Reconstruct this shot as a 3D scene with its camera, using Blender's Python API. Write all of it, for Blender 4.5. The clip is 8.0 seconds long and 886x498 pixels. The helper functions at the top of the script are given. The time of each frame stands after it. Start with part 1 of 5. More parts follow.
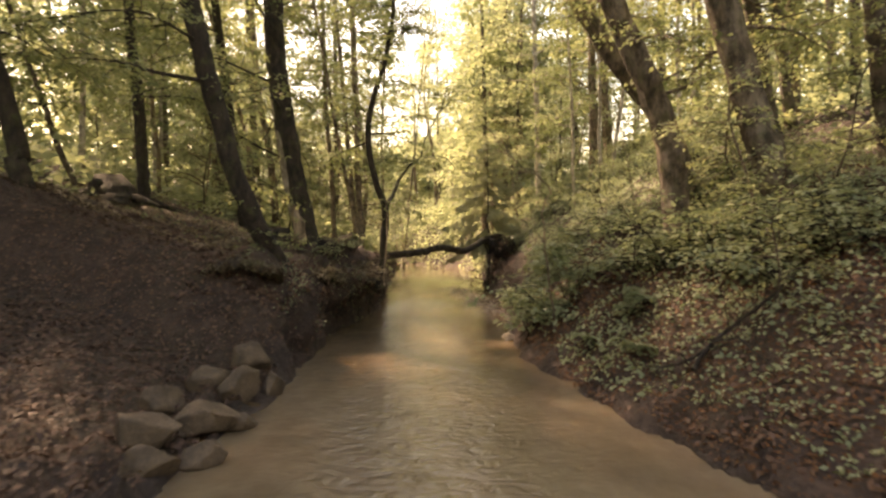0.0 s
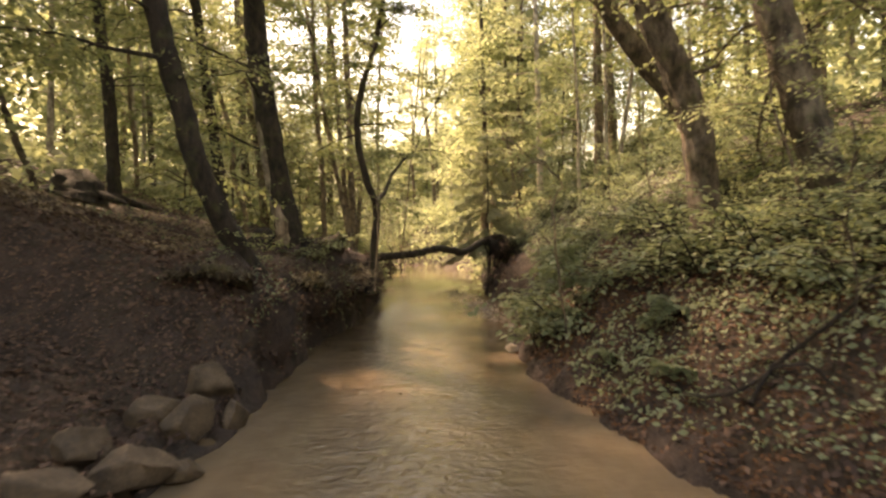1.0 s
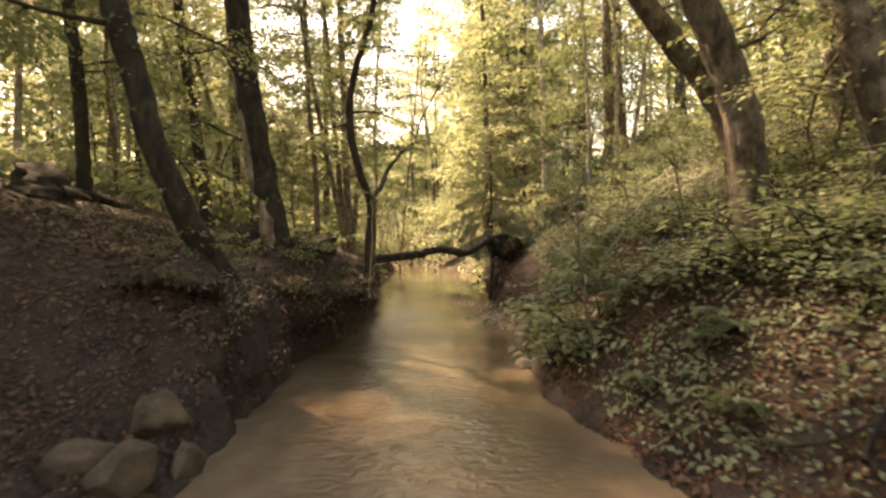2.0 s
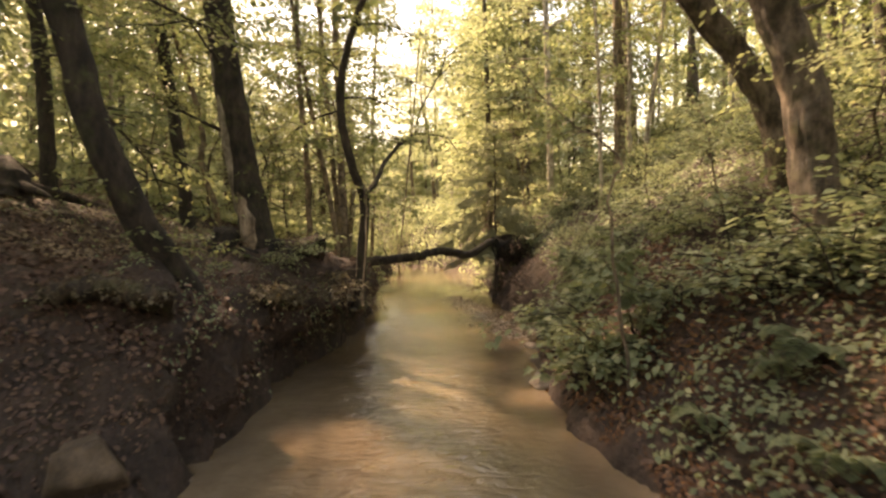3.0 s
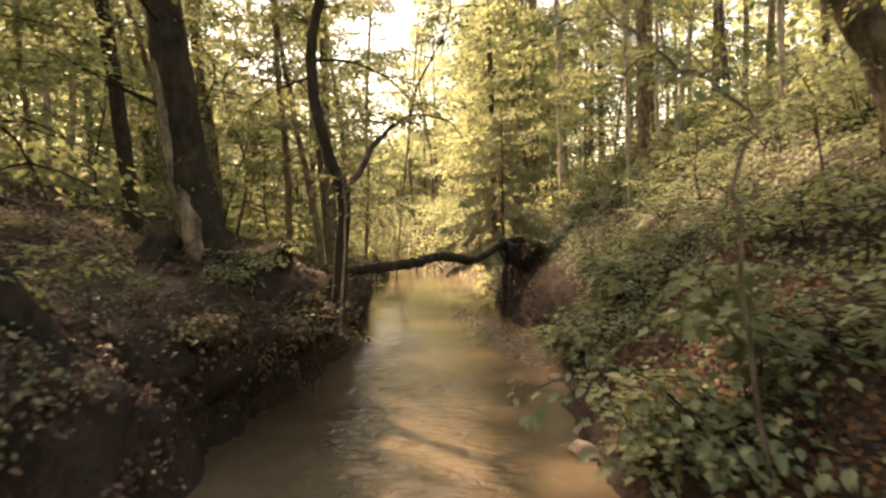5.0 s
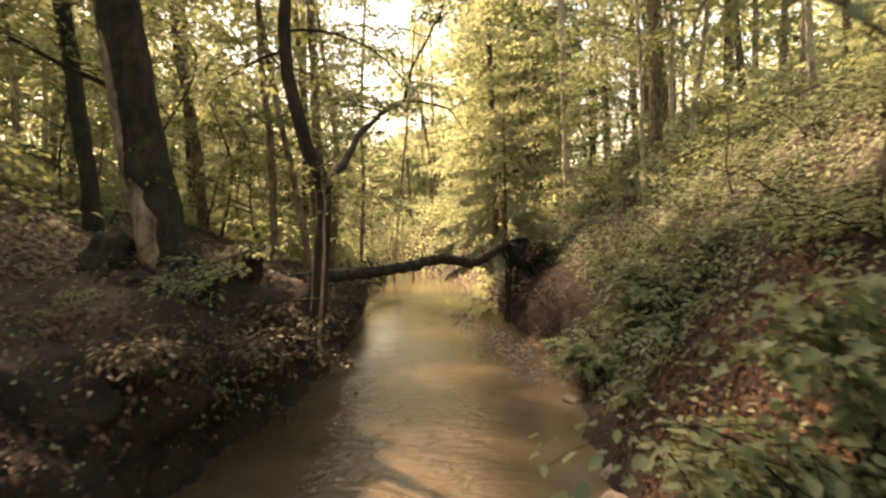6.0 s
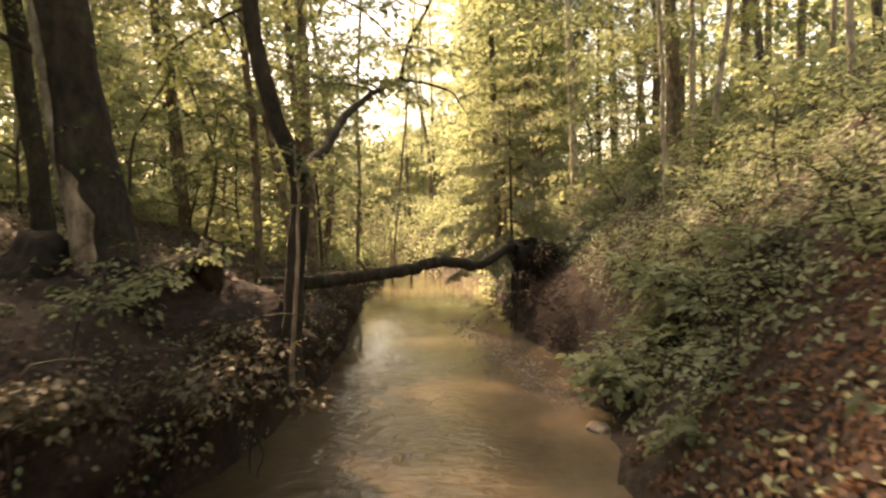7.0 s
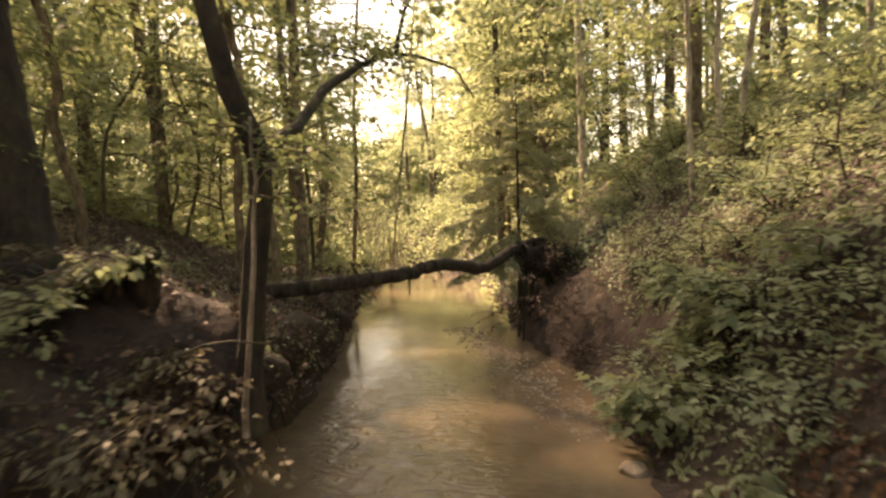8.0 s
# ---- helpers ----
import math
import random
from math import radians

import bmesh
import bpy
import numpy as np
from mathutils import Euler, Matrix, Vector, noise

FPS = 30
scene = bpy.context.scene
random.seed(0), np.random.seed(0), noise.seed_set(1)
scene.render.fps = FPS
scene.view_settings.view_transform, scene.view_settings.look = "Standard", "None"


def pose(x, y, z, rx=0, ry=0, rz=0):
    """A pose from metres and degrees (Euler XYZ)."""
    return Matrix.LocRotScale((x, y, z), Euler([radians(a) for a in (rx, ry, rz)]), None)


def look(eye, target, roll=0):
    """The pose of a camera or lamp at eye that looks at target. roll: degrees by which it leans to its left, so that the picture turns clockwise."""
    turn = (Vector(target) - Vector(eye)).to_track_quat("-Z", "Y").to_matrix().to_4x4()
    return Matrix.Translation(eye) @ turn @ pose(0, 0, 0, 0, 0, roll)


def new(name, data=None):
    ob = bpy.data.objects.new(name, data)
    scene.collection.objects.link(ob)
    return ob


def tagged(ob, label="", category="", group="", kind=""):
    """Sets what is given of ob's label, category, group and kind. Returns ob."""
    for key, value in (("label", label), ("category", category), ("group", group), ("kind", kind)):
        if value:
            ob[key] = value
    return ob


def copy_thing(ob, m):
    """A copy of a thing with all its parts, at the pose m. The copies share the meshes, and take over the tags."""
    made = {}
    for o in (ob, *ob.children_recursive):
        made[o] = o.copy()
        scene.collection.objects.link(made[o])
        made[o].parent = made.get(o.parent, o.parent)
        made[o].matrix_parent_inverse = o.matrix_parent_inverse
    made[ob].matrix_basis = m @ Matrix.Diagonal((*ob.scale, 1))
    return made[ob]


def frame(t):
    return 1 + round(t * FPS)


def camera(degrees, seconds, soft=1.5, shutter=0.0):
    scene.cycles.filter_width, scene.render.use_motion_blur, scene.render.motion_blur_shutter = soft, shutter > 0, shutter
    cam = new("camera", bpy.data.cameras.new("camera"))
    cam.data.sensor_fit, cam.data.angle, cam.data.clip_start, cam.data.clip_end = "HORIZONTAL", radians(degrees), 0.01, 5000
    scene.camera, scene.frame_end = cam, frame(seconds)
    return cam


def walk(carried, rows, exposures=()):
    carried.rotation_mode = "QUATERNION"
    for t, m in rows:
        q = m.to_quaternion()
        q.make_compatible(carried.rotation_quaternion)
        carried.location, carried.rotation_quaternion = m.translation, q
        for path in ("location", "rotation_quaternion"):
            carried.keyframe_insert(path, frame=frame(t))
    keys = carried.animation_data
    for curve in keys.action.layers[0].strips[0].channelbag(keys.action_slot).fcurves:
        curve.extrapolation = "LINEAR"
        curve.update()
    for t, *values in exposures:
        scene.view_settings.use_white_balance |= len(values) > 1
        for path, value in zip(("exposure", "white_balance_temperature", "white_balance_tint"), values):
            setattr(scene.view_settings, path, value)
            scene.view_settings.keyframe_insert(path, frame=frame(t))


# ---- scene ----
cam = camera(73.2, 8.0, soft=2.5, shutter=0.9)
METRES, EYE, TILT, LEAN, TURN = 8.0, 1.5, 0.0, 0.0, 0.0
ROWS = [
    (0.0, 0.0, 0.0, 0.0, -0.0, 0.0, -0.0),
    (0.5, 0.0034, 0.0611, 0.0016, -0.04, 0.01, 0.06),
    (1.0, 0.0049, 0.1269, 0.0032, -0.1, 0.01, 0.12),
    (1.5, 0.0027, 0.1906, 0.0041, -0.14, 0.03, 0.15),
    (3.0, -0.0049, 0.3813, 0.0099, -0.2, 0.03, 0.21),
    (3.5, -0.0078, 0.4414, 0.0115, -0.21, 0.04, 0.27),
    (4.0, -0.0095, 0.5056, 0.0151, -0.22, 0.04, 0.28),
    (4.5, -0.0106, 0.5662, 0.0195, -0.24, 0.04, 0.28),
    (6.0, -0.0091, 0.7477, 0.0266, -0.38, 0.08, 0.6),
    (6.5, -0.0096, 0.8089, 0.0279, -0.42, 0.13, 0.63),
    (7.0, -0.0117, 0.8741, 0.0287, -0.43, 0.13, 0.65),
    (7.5, -0.0129, 0.9349, 0.0301, -0.41, 0.12, 0.65),
    (8.0, -0.0129, 0.9989, 0.0323, -0.38, 0.13, 0.59),
]
walk(cam, [(t, pose(0, 0, EYE, TILT, LEAN, TURN) @ pose(METRES * x, METRES * y, METRES * z, 90 + pitch, roll, yaw)) for t, x, y, z, yaw, pitch, roll in ROWS],
     exposures=[(0.0, 1.80, 11700, 31), (8.0, 1.80, 11700, 31)])

# ---- sky and sun: autumn sun from the left, a little ahead ----
SUN_TO = Vector((-0.45, 0.52, 0.72)).normalized()
world = bpy.data.worlds.new("sky")
scene.world = world
world.use_nodes = True
wn = world.node_tree
sky = wn.nodes.new("ShaderNodeTexSky")
sky.sky_type = "NISHITA"
sky.sun_disc = False
sky.sun_elevation = math.asin(SUN_TO.z)
sky.sun_rotation = math.atan2(SUN_TO.x, SUN_TO.y)
sky.air_density, sky.dust_density, sky.ozone_density = 1.9, 1.0, 2.5
wn.nodes["Background"].inputs["Strength"].default_value = 0.15
wn.links.new(sky.outputs["Color"], wn.nodes["Background"].inputs["Color"])
sun = new("sun", bpy.data.lights.new("sun", "SUN"))
sun.data.energy, sun.data.angle, sun.data.color = 5.0, radians(2.5), (1.0, 0.94, 0.82)
sun.matrix_world = look(SUN_TO * 60, (0, 0, 0))


# ---- materials ----
def material(name):
    m = bpy.data.materials.new(name)
    m.use_nodes = True
    nt = m.node_tree
    return m, nt, nt.nodes["Principled BSDF"], nt.nodes["Material Output"]


def ramp_node(nt, stops):
    r = nt.nodes.new("ShaderNodeValToRGB")
    while len(r.color_ramp.elements) < len(stops):
        r.color_ramp.elements.new(0.5)
    for e, (p, c) in zip(r.color_ramp.elements, stops):
        e.position, e.color = p, (*c, 1)
    return r


def noise_node(nt, scale, detail=6, rough=0.6, stretch=None):
    tc = nt.nodes.new("ShaderNodeTexCoord")
    n = nt.nodes.new("ShaderNodeTexNoise")
    n.inputs["Scale"].default_value, n.inputs["Detail"].default_value, n.inputs["Roughness"].default_value = scale, detail, rough
    if stretch:
        mp = nt.nodes.new("ShaderNodeMapping")
        mp.inputs["Scale"].default_value = stretch
        nt.links.new(tc.outputs["Object"], mp.inputs["Vector"])
        nt.links.new(mp.outputs["Vector"], n.inputs["Vector"])
    else:
        nt.links.new(tc.outputs["Object"], n.inputs["Vector"])
    return n


def mix_colour(nt, fac, a, b, mode="MIX"):
    mx = nt.nodes.new("ShaderNodeMix")
    mx.data_type, mx.blend_type = "RGBA", mode
    for sock, v in ((mx.inputs[0], fac), (mx.inputs[6], a), (mx.inputs[7], b)):
        if isinstance(v, (int, float)):
            sock.default_value = v
        elif isinstance(v, tuple):
            sock.default_value = (*v, 1)
        else:
            nt.links.new(v, sock)
    return mx.outputs[2]


def bump_node(nt, bsdf, height, strength, distance, under=None):
    b = nt.nodes.new("ShaderNodeBump")
    b.inputs["Strength"].default_value, b.inputs["Distance"].default_value = strength, distance
    nt.links.new(height, b.inputs["Height"])
    if under:
        nt.links.new(under.outputs["Normal"], b.inputs["Normal"])
    nt.links.new(b.outputs["Normal"], bsdf.inputs["Normal"])
    return b


def bark_material(name, dark, light, moss=0.0, patchy=0.5):
    m, nt, bsdf, out = material(name)
    fine = noise_node(nt, 14, 8, 0.65, (1, 1, 0.22))
    big = noise_node(nt, 2.3, 4, 0.6)
    r1 = ramp_node(nt, [(0.32, dark), (0.72, light)])
    nt.links.new(fine.outputs["Fac"], r1.inputs["Fac"])
    r2 = ramp_node(nt, [(0.42, (0, 0, 0)), (0.62, (1, 1, 1))])
    nt.links.new(big.outputs["Fac"], r2.inputs["Fac"])
    pale = tuple(min(1, 0.6 * c + 0.35 * max(light)) for c in light)
    scale = nt.nodes.new("ShaderNodeMath")
    scale.operation = "MULTIPLY"
    scale.inputs[1].default_value = patchy
    nt.links.new(r2.outputs["Color"], scale.inputs[0])
    col = mix_colour(nt, scale.outputs[0], r1.outputs["Color"], pale)
    if moss:
        mn = noise_node(nt, 5, 5, 0.7)
        r3 = ramp_node(nt, [(0.5, (0, 0, 0)), (0.66, (moss, moss, moss))])
        nt.links.new(mn.outputs["Fac"], r3.inputs["Fac"])
        col = mix_colour(nt, r3.outputs["Color"], col, (0.05, 0.075, 0.018))
    blot = noise_node(nt, 7, 5, 0.7, (1, 1, 0.6))
    r4 = ramp_node(nt, [(0.38, (0.35, 0.33, 0.3)), (0.62, (1.5, 1.45, 1.4))])
    nt.links.new(blot.outputs["Fac"], r4.inputs["Fac"])
    col = mix_colour(nt, 1.0, col, r4.outputs["Color"], "MULTIPLY")
    nt.links.new(col, bsdf.inputs["Base Color"])
    bsdf.inputs["Roughness"].default_value = 0.9
    b = bump_node(nt, bsdf, fine.outputs["Fac"], 1.0, 0.05)
    return m


def leaf_material(name, stops, glow=0.45, rough=0.55):
    m, nt, bsdf, out = material(name)
    geo = nt.nodes.new("ShaderNodeNewGeometry")
    info = nt.nodes.new("ShaderNodeObjectInfo")
    patch = noise_node(nt, 0.9, 3, 0.6)
    add = nt.nodes.new("ShaderNodeMath")
    add.operation = "MULTIPLY_ADD"
    add.inputs[1].default_value, add.inputs[2].default_value = 0.55, -0.02
    nt.links.new(geo.outputs["Random Per Island"], add.inputs[0])
    add2 = nt.nodes.new("ShaderNodeMath")
    add2.operation = "MULTIPLY_ADD"
    add2.inputs[1].default_value = 0.25
    nt.links.new(info.outputs["Random"], add2.inputs[0])
    nt.links.new(add.outputs[0], add2.inputs[2])
    add3 = nt.nodes.new("ShaderNodeMath")
    add3.operation = "MULTIPLY_ADD"
    add3.inputs[1].default_value = 0.35
    nt.links.new(patch.outputs["Fac"], add3.inputs[0])
    nt.links.new(add2.outputs[0], add3.inputs[2])
    r = ramp_node(nt, stops)
    nt.links.new(add3.outputs[0], r.inputs["Fac"])
    nt.links.new(r.outputs["Color"], bsdf.inputs["Base Color"])
    bsdf.inputs["Roughness"].default_value = rough
    bsdf.inputs["Specular IOR Level"].default_value = 0.2
    tr = nt.nodes.new("ShaderNodeBsdfTranslucent")
    warm = mix_colour(nt, 1.0, r.outputs["Color"], (1.2, 1.2, 1.0), "MULTIPLY")
    nt.links.new(warm, tr.inputs["Color"])
    mx = nt.nodes.new("ShaderNodeMixShader")
    mx.inputs[0].default_value = glow
    nt.links.new(bsdf.outputs[0], mx.inputs[1])
    nt.links.new(tr.outputs[0], mx.inputs[2])
    nt.links.new(mx.outputs[0], out.inputs["Surface"])
    return m


# near black: the shaded side of the bank trunks is put into the colour
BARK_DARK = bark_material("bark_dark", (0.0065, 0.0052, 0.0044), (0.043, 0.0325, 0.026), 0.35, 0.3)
# lightened for the trunks further back, whose haze is put into the bark
BARK_WOOD = bark_material("bark_wood", (0.06, 0.046, 0.033), (0.25, 0.19, 0.135), 0.3, 0.4)
BARK_GREY = bark_material("bark_grey", (0.022, 0.017, 0.013), (0.13, 0.10, 0.075), 0.5, 0.65)
BARK_BEECH = bark_material("bark_beech", (0.05, 0.038, 0.028), (0.2, 0.155, 0.115), 0.4, 0.6)
BARK_PALE = bark_material("bark_pale", (0.24, 0.21, 0.17), (0.5, 0.46, 0.39), 0.2, 0.5)
BARK_ROT_SHADE = bark_material("bark_rot_shade", (0.004, 0.003, 0.003), (0.016, 0.012, 0.010), 0.0, 0.9)
BARK_LIT = bark_material("bark_lit", (0.09, 0.08, 0.065), (0.38, 0.34, 0.28), 0.4, 0.6)
BARK_BARE = bark_material("bark_bare", (0.14, 0.105, 0.08), (0.33, 0.26, 0.2), 0.1, 0.4)
# darkened so sunlit limbs stay silhouettes: backlit shade put into the colour
BARK_WET_SHADED = bark_material("bark_wet_shaded", (0.009, 0.007, 0.0055), (0.048, 0.036, 0.028), 0.35, 0.2)
LEAF_CANOPY = leaf_material("leaf_canopy", [(0.05, (0.102, 0.135, 0.071)), (0.45, (0.181, 0.22, 0.118)), (0.75, (0.260, 0.292, 0.163)), (1.0, (0.348, 0.342, 0.194))], 0.55)
# paler copy of the canopy leaf: sun and haze put into its colour
LEAF_LIT = leaf_material("leaf_lit", [(0.05, (0.174, 0.212, 0.127)), (0.45, (0.274, 0.315, 0.204)), (0.75, (0.346, 0.375, 0.245)), (1.0, (0.414, 0.41, 0.274))], 0.60)
LEAF_SHRUB = leaf_material("leaf_shrub", [(0.05, (0.092, 0.124, 0.078)), (0.5, (0.190, 0.238, 0.150)), (0.85, (0.285, 0.325, 0.205)), (1.0, (0.315, 0.31, 0.185))], 0.38)
LEAF_LIME = leaf_material("leaf_lime", [(0.05, (0.105, 0.140, 0.084)), (0.5, (0.195, 0.240, 0.146)), (1.0, (0.29, 0.315, 0.195))], 0.40)
LEAF_DEAD = leaf_material("leaf_dead", [(0.05, (0.022, 0.0155, 0.013)), (0.5, (0.076, 0.047, 0.039)), (0.8, (0.145, 0.088, 0.066)), (1.0, (0.20, 0.142, 0.104))], 0.1, 0.6)
LEAF_RUST = leaf_material("leaf_rust", [(0.05, (0.033, 0.018, 0.011)), (0.45, (0.090, 0.045, 0.025)), (0.75, (0.156, 0.072, 0.036)), (1.0, (0.221, 0.156, 0.070))], 0.1, 0.6)
LEAF_DRY_LIT = leaf_material("leaf_dry_lit", [(0.05, (0.09, 0.07, 0.05)), (0.5, (0.20, 0.155, 0.112)), (1.0, (0.32, 0.26, 0.185))], 0.12, 0.6)
LEAF_BANK = leaf_material("leaf_bank", [(0.05, (0.045, 0.038, 0.028)), (0.5, (0.118, 0.10, 0.068)), (1.0, (0.245, 0.21, 0.142))], 0.25)
TURF = bark_material("mossy_turf", (0.018, 0.013, 0.009), (0.085, 0.06, 0.04), 0.45, 0.2)
# paler than needles are: light the shaded spruce lacks is in the colour
NEEDLE = leaf_material("needle", [(0.0, (0.20, 0.215, 0.15)), (0.6, (0.33, 0.345, 0.235)), (1.0, (0.43, 0.425, 0.285))], 0.45)


def ground_material():
    m, nt, bsdf, out = material("forest_soil")
    fine, mid, big = noise_node(nt, 22, 8, 0.7), noise_node(nt, 3.5, 6, 0.65), noise_node(nt, 0.5, 4, 0.6)
    r1 = ramp_node(nt, [(0.3, (0.012, 0.0085, 0.0072)), (0.55, (0.053, 0.037, 0.031)), (0.8, (0.145, 0.102, 0.083))])
    nt.links.new(fine.outputs["Fac"], r1.inputs["Fac"])
    r2 = ramp_node(nt, [(0.38, (0.021, 0.015, 0.0125)), (0.65, (0.108, 0.068, 0.055))])
    nt.links.new(mid.outputs["Fac"], r2.inputs["Fac"])
    col = mix_colour(nt, 0.5, r1.outputs["Color"], r2.outputs["Color"])
    r3 = ramp_node(nt, [(0.5, (0, 0, 0)), (0.68, (0.6, 0.6, 0.6))])
    nt.links.new(big.outputs["Fac"], r3.inputs["Fac"])
    col = mix_colour(nt, r3.outputs["Color"], col, (0.06, 0.046, 0.024))
    nt.links.new(col, bsdf.inputs["Base Color"])
    bsdf.inputs["Roughness"].default_value = 0.92
    b = bump_node(nt, bsdf, mid.outputs["Fac"], 0.9, 0.2)
    bump_node(nt, bsdf, fine.outputs["Fac"], 0.9, 0.04, b)
    return m


def water_material():
    """Muddy water; the current ruffles the middle of the creek, the sides lie calm."""
    m, nt, bsdf, out = material("muddy_water")
    big, silt = noise_node(nt, 0.9, 4, 0.6, (1.0, 0.45, 1.0)), noise_node(nt, 3.5, 5, 0.65, (1.0, 0.6, 1.0))
    r = ramp_node(nt, [(0.35, (0.15, 0.111, 0.074)), (0.65, (0.205, 0.155, 0.106))])
    nt.links.new(big.outputs["Fac"], r.inputs["Fac"])
    r2 = ramp_node(nt, [(0.35, (0.86, 0.85, 0.84)), (0.65, (1.1, 1.1, 1.1))])
    nt.links.new(silt.outputs["Fac"], r2.inputs["Fac"])
    nt.links.new(mix_colour(nt, 1.0, r.outputs["Color"], r2.outputs["Color"], "MULTIPLY"), bsdf.inputs["Base Color"])
    bsdf.inputs["Roughness"].default_value = 0.05
    bsdf.inputs["IOR"].default_value = 1.38
    bsdf.inputs["Subsurface Weight"].default_value = 0.85
    bsdf.inputs["Subsurface Radius"].default_value = (1.0, 0.85, 0.65)
    bsdf.inputs["Subsurface Scale"].default_value = 0.16
    tc, sep = nt.nodes.new("ShaderNodeTexCoord"), nt.nodes.new("ShaderNodeSeparateXYZ")
    nt.links.new(tc.outputs["Object"], sep.inputs["Vector"])
    wander = noise_node(nt, 0.35, 2, 0.5)
    x = nt.nodes.new("ShaderNodeMath")
    x.operation = "MULTIPLY_ADD"
    x.inputs[1].default_value = 1.0
    nt.links.new(wander.outputs["Fac"], x.inputs[0])
    course = nt.nodes.new("ShaderNodeMath")
    course.operation = "MULTIPLY_ADD"
    course.inputs[1].default_value = 0.035
    nt.links.new(sep.outputs["Y"], course.inputs[0])
    shift = nt.nodes.new("ShaderNodeMath")
    shift.inputs[1].default_value = 0.2
    nt.links.new(sep.outputs["X"], shift.inputs[0])
    nt.links.new(shift.outputs[0], course.inputs[2])
    nt.links.new(course.outputs[0], x.inputs[2])
    band = ramp_node(nt, [(0.0, (0.12, 0.12, 0.12)), (0.22, (0.2, 0.2, 0.2)), (0.42, (1, 1, 1)), (0.62, (1, 1, 1)), (0.85, (0.2, 0.2, 0.2)), (1.0, (0.12, 0.12, 0.12))])
    span = nt.nodes.new("ShaderNodeMapRange")
    span.inputs["From Min"].default_value, span.inputs["From Max"].default_value = -0.9, 2.1
    nt.links.new(x.outputs[0], span.inputs["Value"])
    nt.links.new(span.outputs["Result"], band.inputs["Fac"])
    rip = noise_node(nt, 4.6, 3, 0.5, (0.9, 1.5, 1.0))
    rip.inputs["Distortion"].default_value = 1.2
    fine = noise_node(nt, 16, 2, 0.5)
    swell = noise_node(nt, 1.6, 3, 0.5, (1.0, 0.6, 1.0))
    b = bump_node(nt, bsdf, swell.outputs["Fac"], 0.3, 0.02)
    b2 = bump_node(nt, bsdf, rip.outputs["Fac"], 1.0, 0.062, b)
    calm = nt.nodes.new("ShaderNodeMapRange")
    calm.inputs["From Min"].default_value, calm.inputs["From Max"].default_value = 14.5, 17.5
    calm.inputs["To Min"].default_value, calm.inputs["To Max"].default_value = 1.0, 0.12
    nt.links.new(sep.outputs["Y"], calm.inputs["Value"])
    ruffle = nt.nodes.new("ShaderNodeMath")
    ruffle.operation = "MULTIPLY"
    nt.links.new(band.outputs["Color"], ruffle.inputs[0])
    nt.links.new(calm.outputs["Result"], ruffle.inputs[1])
    nt.links.new(ruffle.outputs[0], b2.inputs["Strength"])
    bump_node(nt, bsdf, fine.outputs["Fac"], 0.15, 0.004, b2)
    return m


def stone_material(name, dark, light):
    m, nt, bsdf, out = material(name)
    n1, n2 = noise_node(nt, 4, 6, 0.6), noise_node(nt, 40, 5, 0.7)
    r = ramp_node(nt, [(0.3, dark), (0.7, light)])
    nt.links.new(n1.outputs["Fac"], r.inputs["Fac"])
    r2 = ramp_node(nt, [(0.3, (0.6, 0.6, 0.6)), (0.7, (1.2, 1.2, 1.2))])
    nt.links.new(n2.outputs["Fac"], r2.inputs["Fac"])
    nt.links.new(mix_colour(nt, 1.0, r.outputs["Color"], r2.outputs["Color"], "MULTIPLY"), bsdf.inputs["Base Color"])
    bsdf.inputs["Roughness"].default_value = 0.75
    b = bump_node(nt, bsdf, n1.outputs["Fac"], 0.5, 0.05)
    bump_node(nt, bsdf, n2.outputs["Fac"], 0.6, 0.01, b)
    return m


SOIL, WATER = ground_material(), water_material()
STONE = stone_material("wet_stone", (0.035, 0.024, 0.016), (0.15, 0.102, 0.066))
STONE_PALE = stone_material("pale_stone", (0.2, 0.15, 0.11), (0.42, 0.34, 0.27))


# ---- mesh helpers ----
def mesh_of(name, verts, faces, mat, smooth=False):
    """verts: N x 3; faces: arrays of equal-sided faces."""
    me = bpy.data.meshes.new(name)
    verts = np.asarray(verts, dtype=np.float32)
    faces = [np.asarray(f, dtype=np.int32) for f in faces if len(f)]
    loops = np.concatenate([f.ravel() for f in faces])
    sizes = np.concatenate([np.full(len(f), f.shape[1], np.int32) for f in faces])
    starts = np.concatenate([[0], np.cumsum(sizes)[:-1]]).astype(np.int32)
    me.vertices.add(len(verts))
    me.vertices.foreach_set("co", verts.ravel())
    me.loops.add(len(loops))
    me.loops.foreach_set("vertex_index", loops)
    me.polygons.add(len(sizes))
    me.polygons.foreach_set("loop_start", starts)
    me.update(calc_edges=True)
    if smooth:
        me.polygons.foreach_set("use_smooth", np.ones(len(sizes), dtype=bool))
    me.materials.append(mat)
    return me


def part(name, me, parent, label="", kind=""):
    ob = new(name, me)
    ob.parent = parent
    return tagged(ob, label, kind=kind)


def unit(v):
    v = np.asarray(v, float)
    return v / np.maximum(np.linalg.norm(v, axis=-1, keepdims=True), 1e-9)


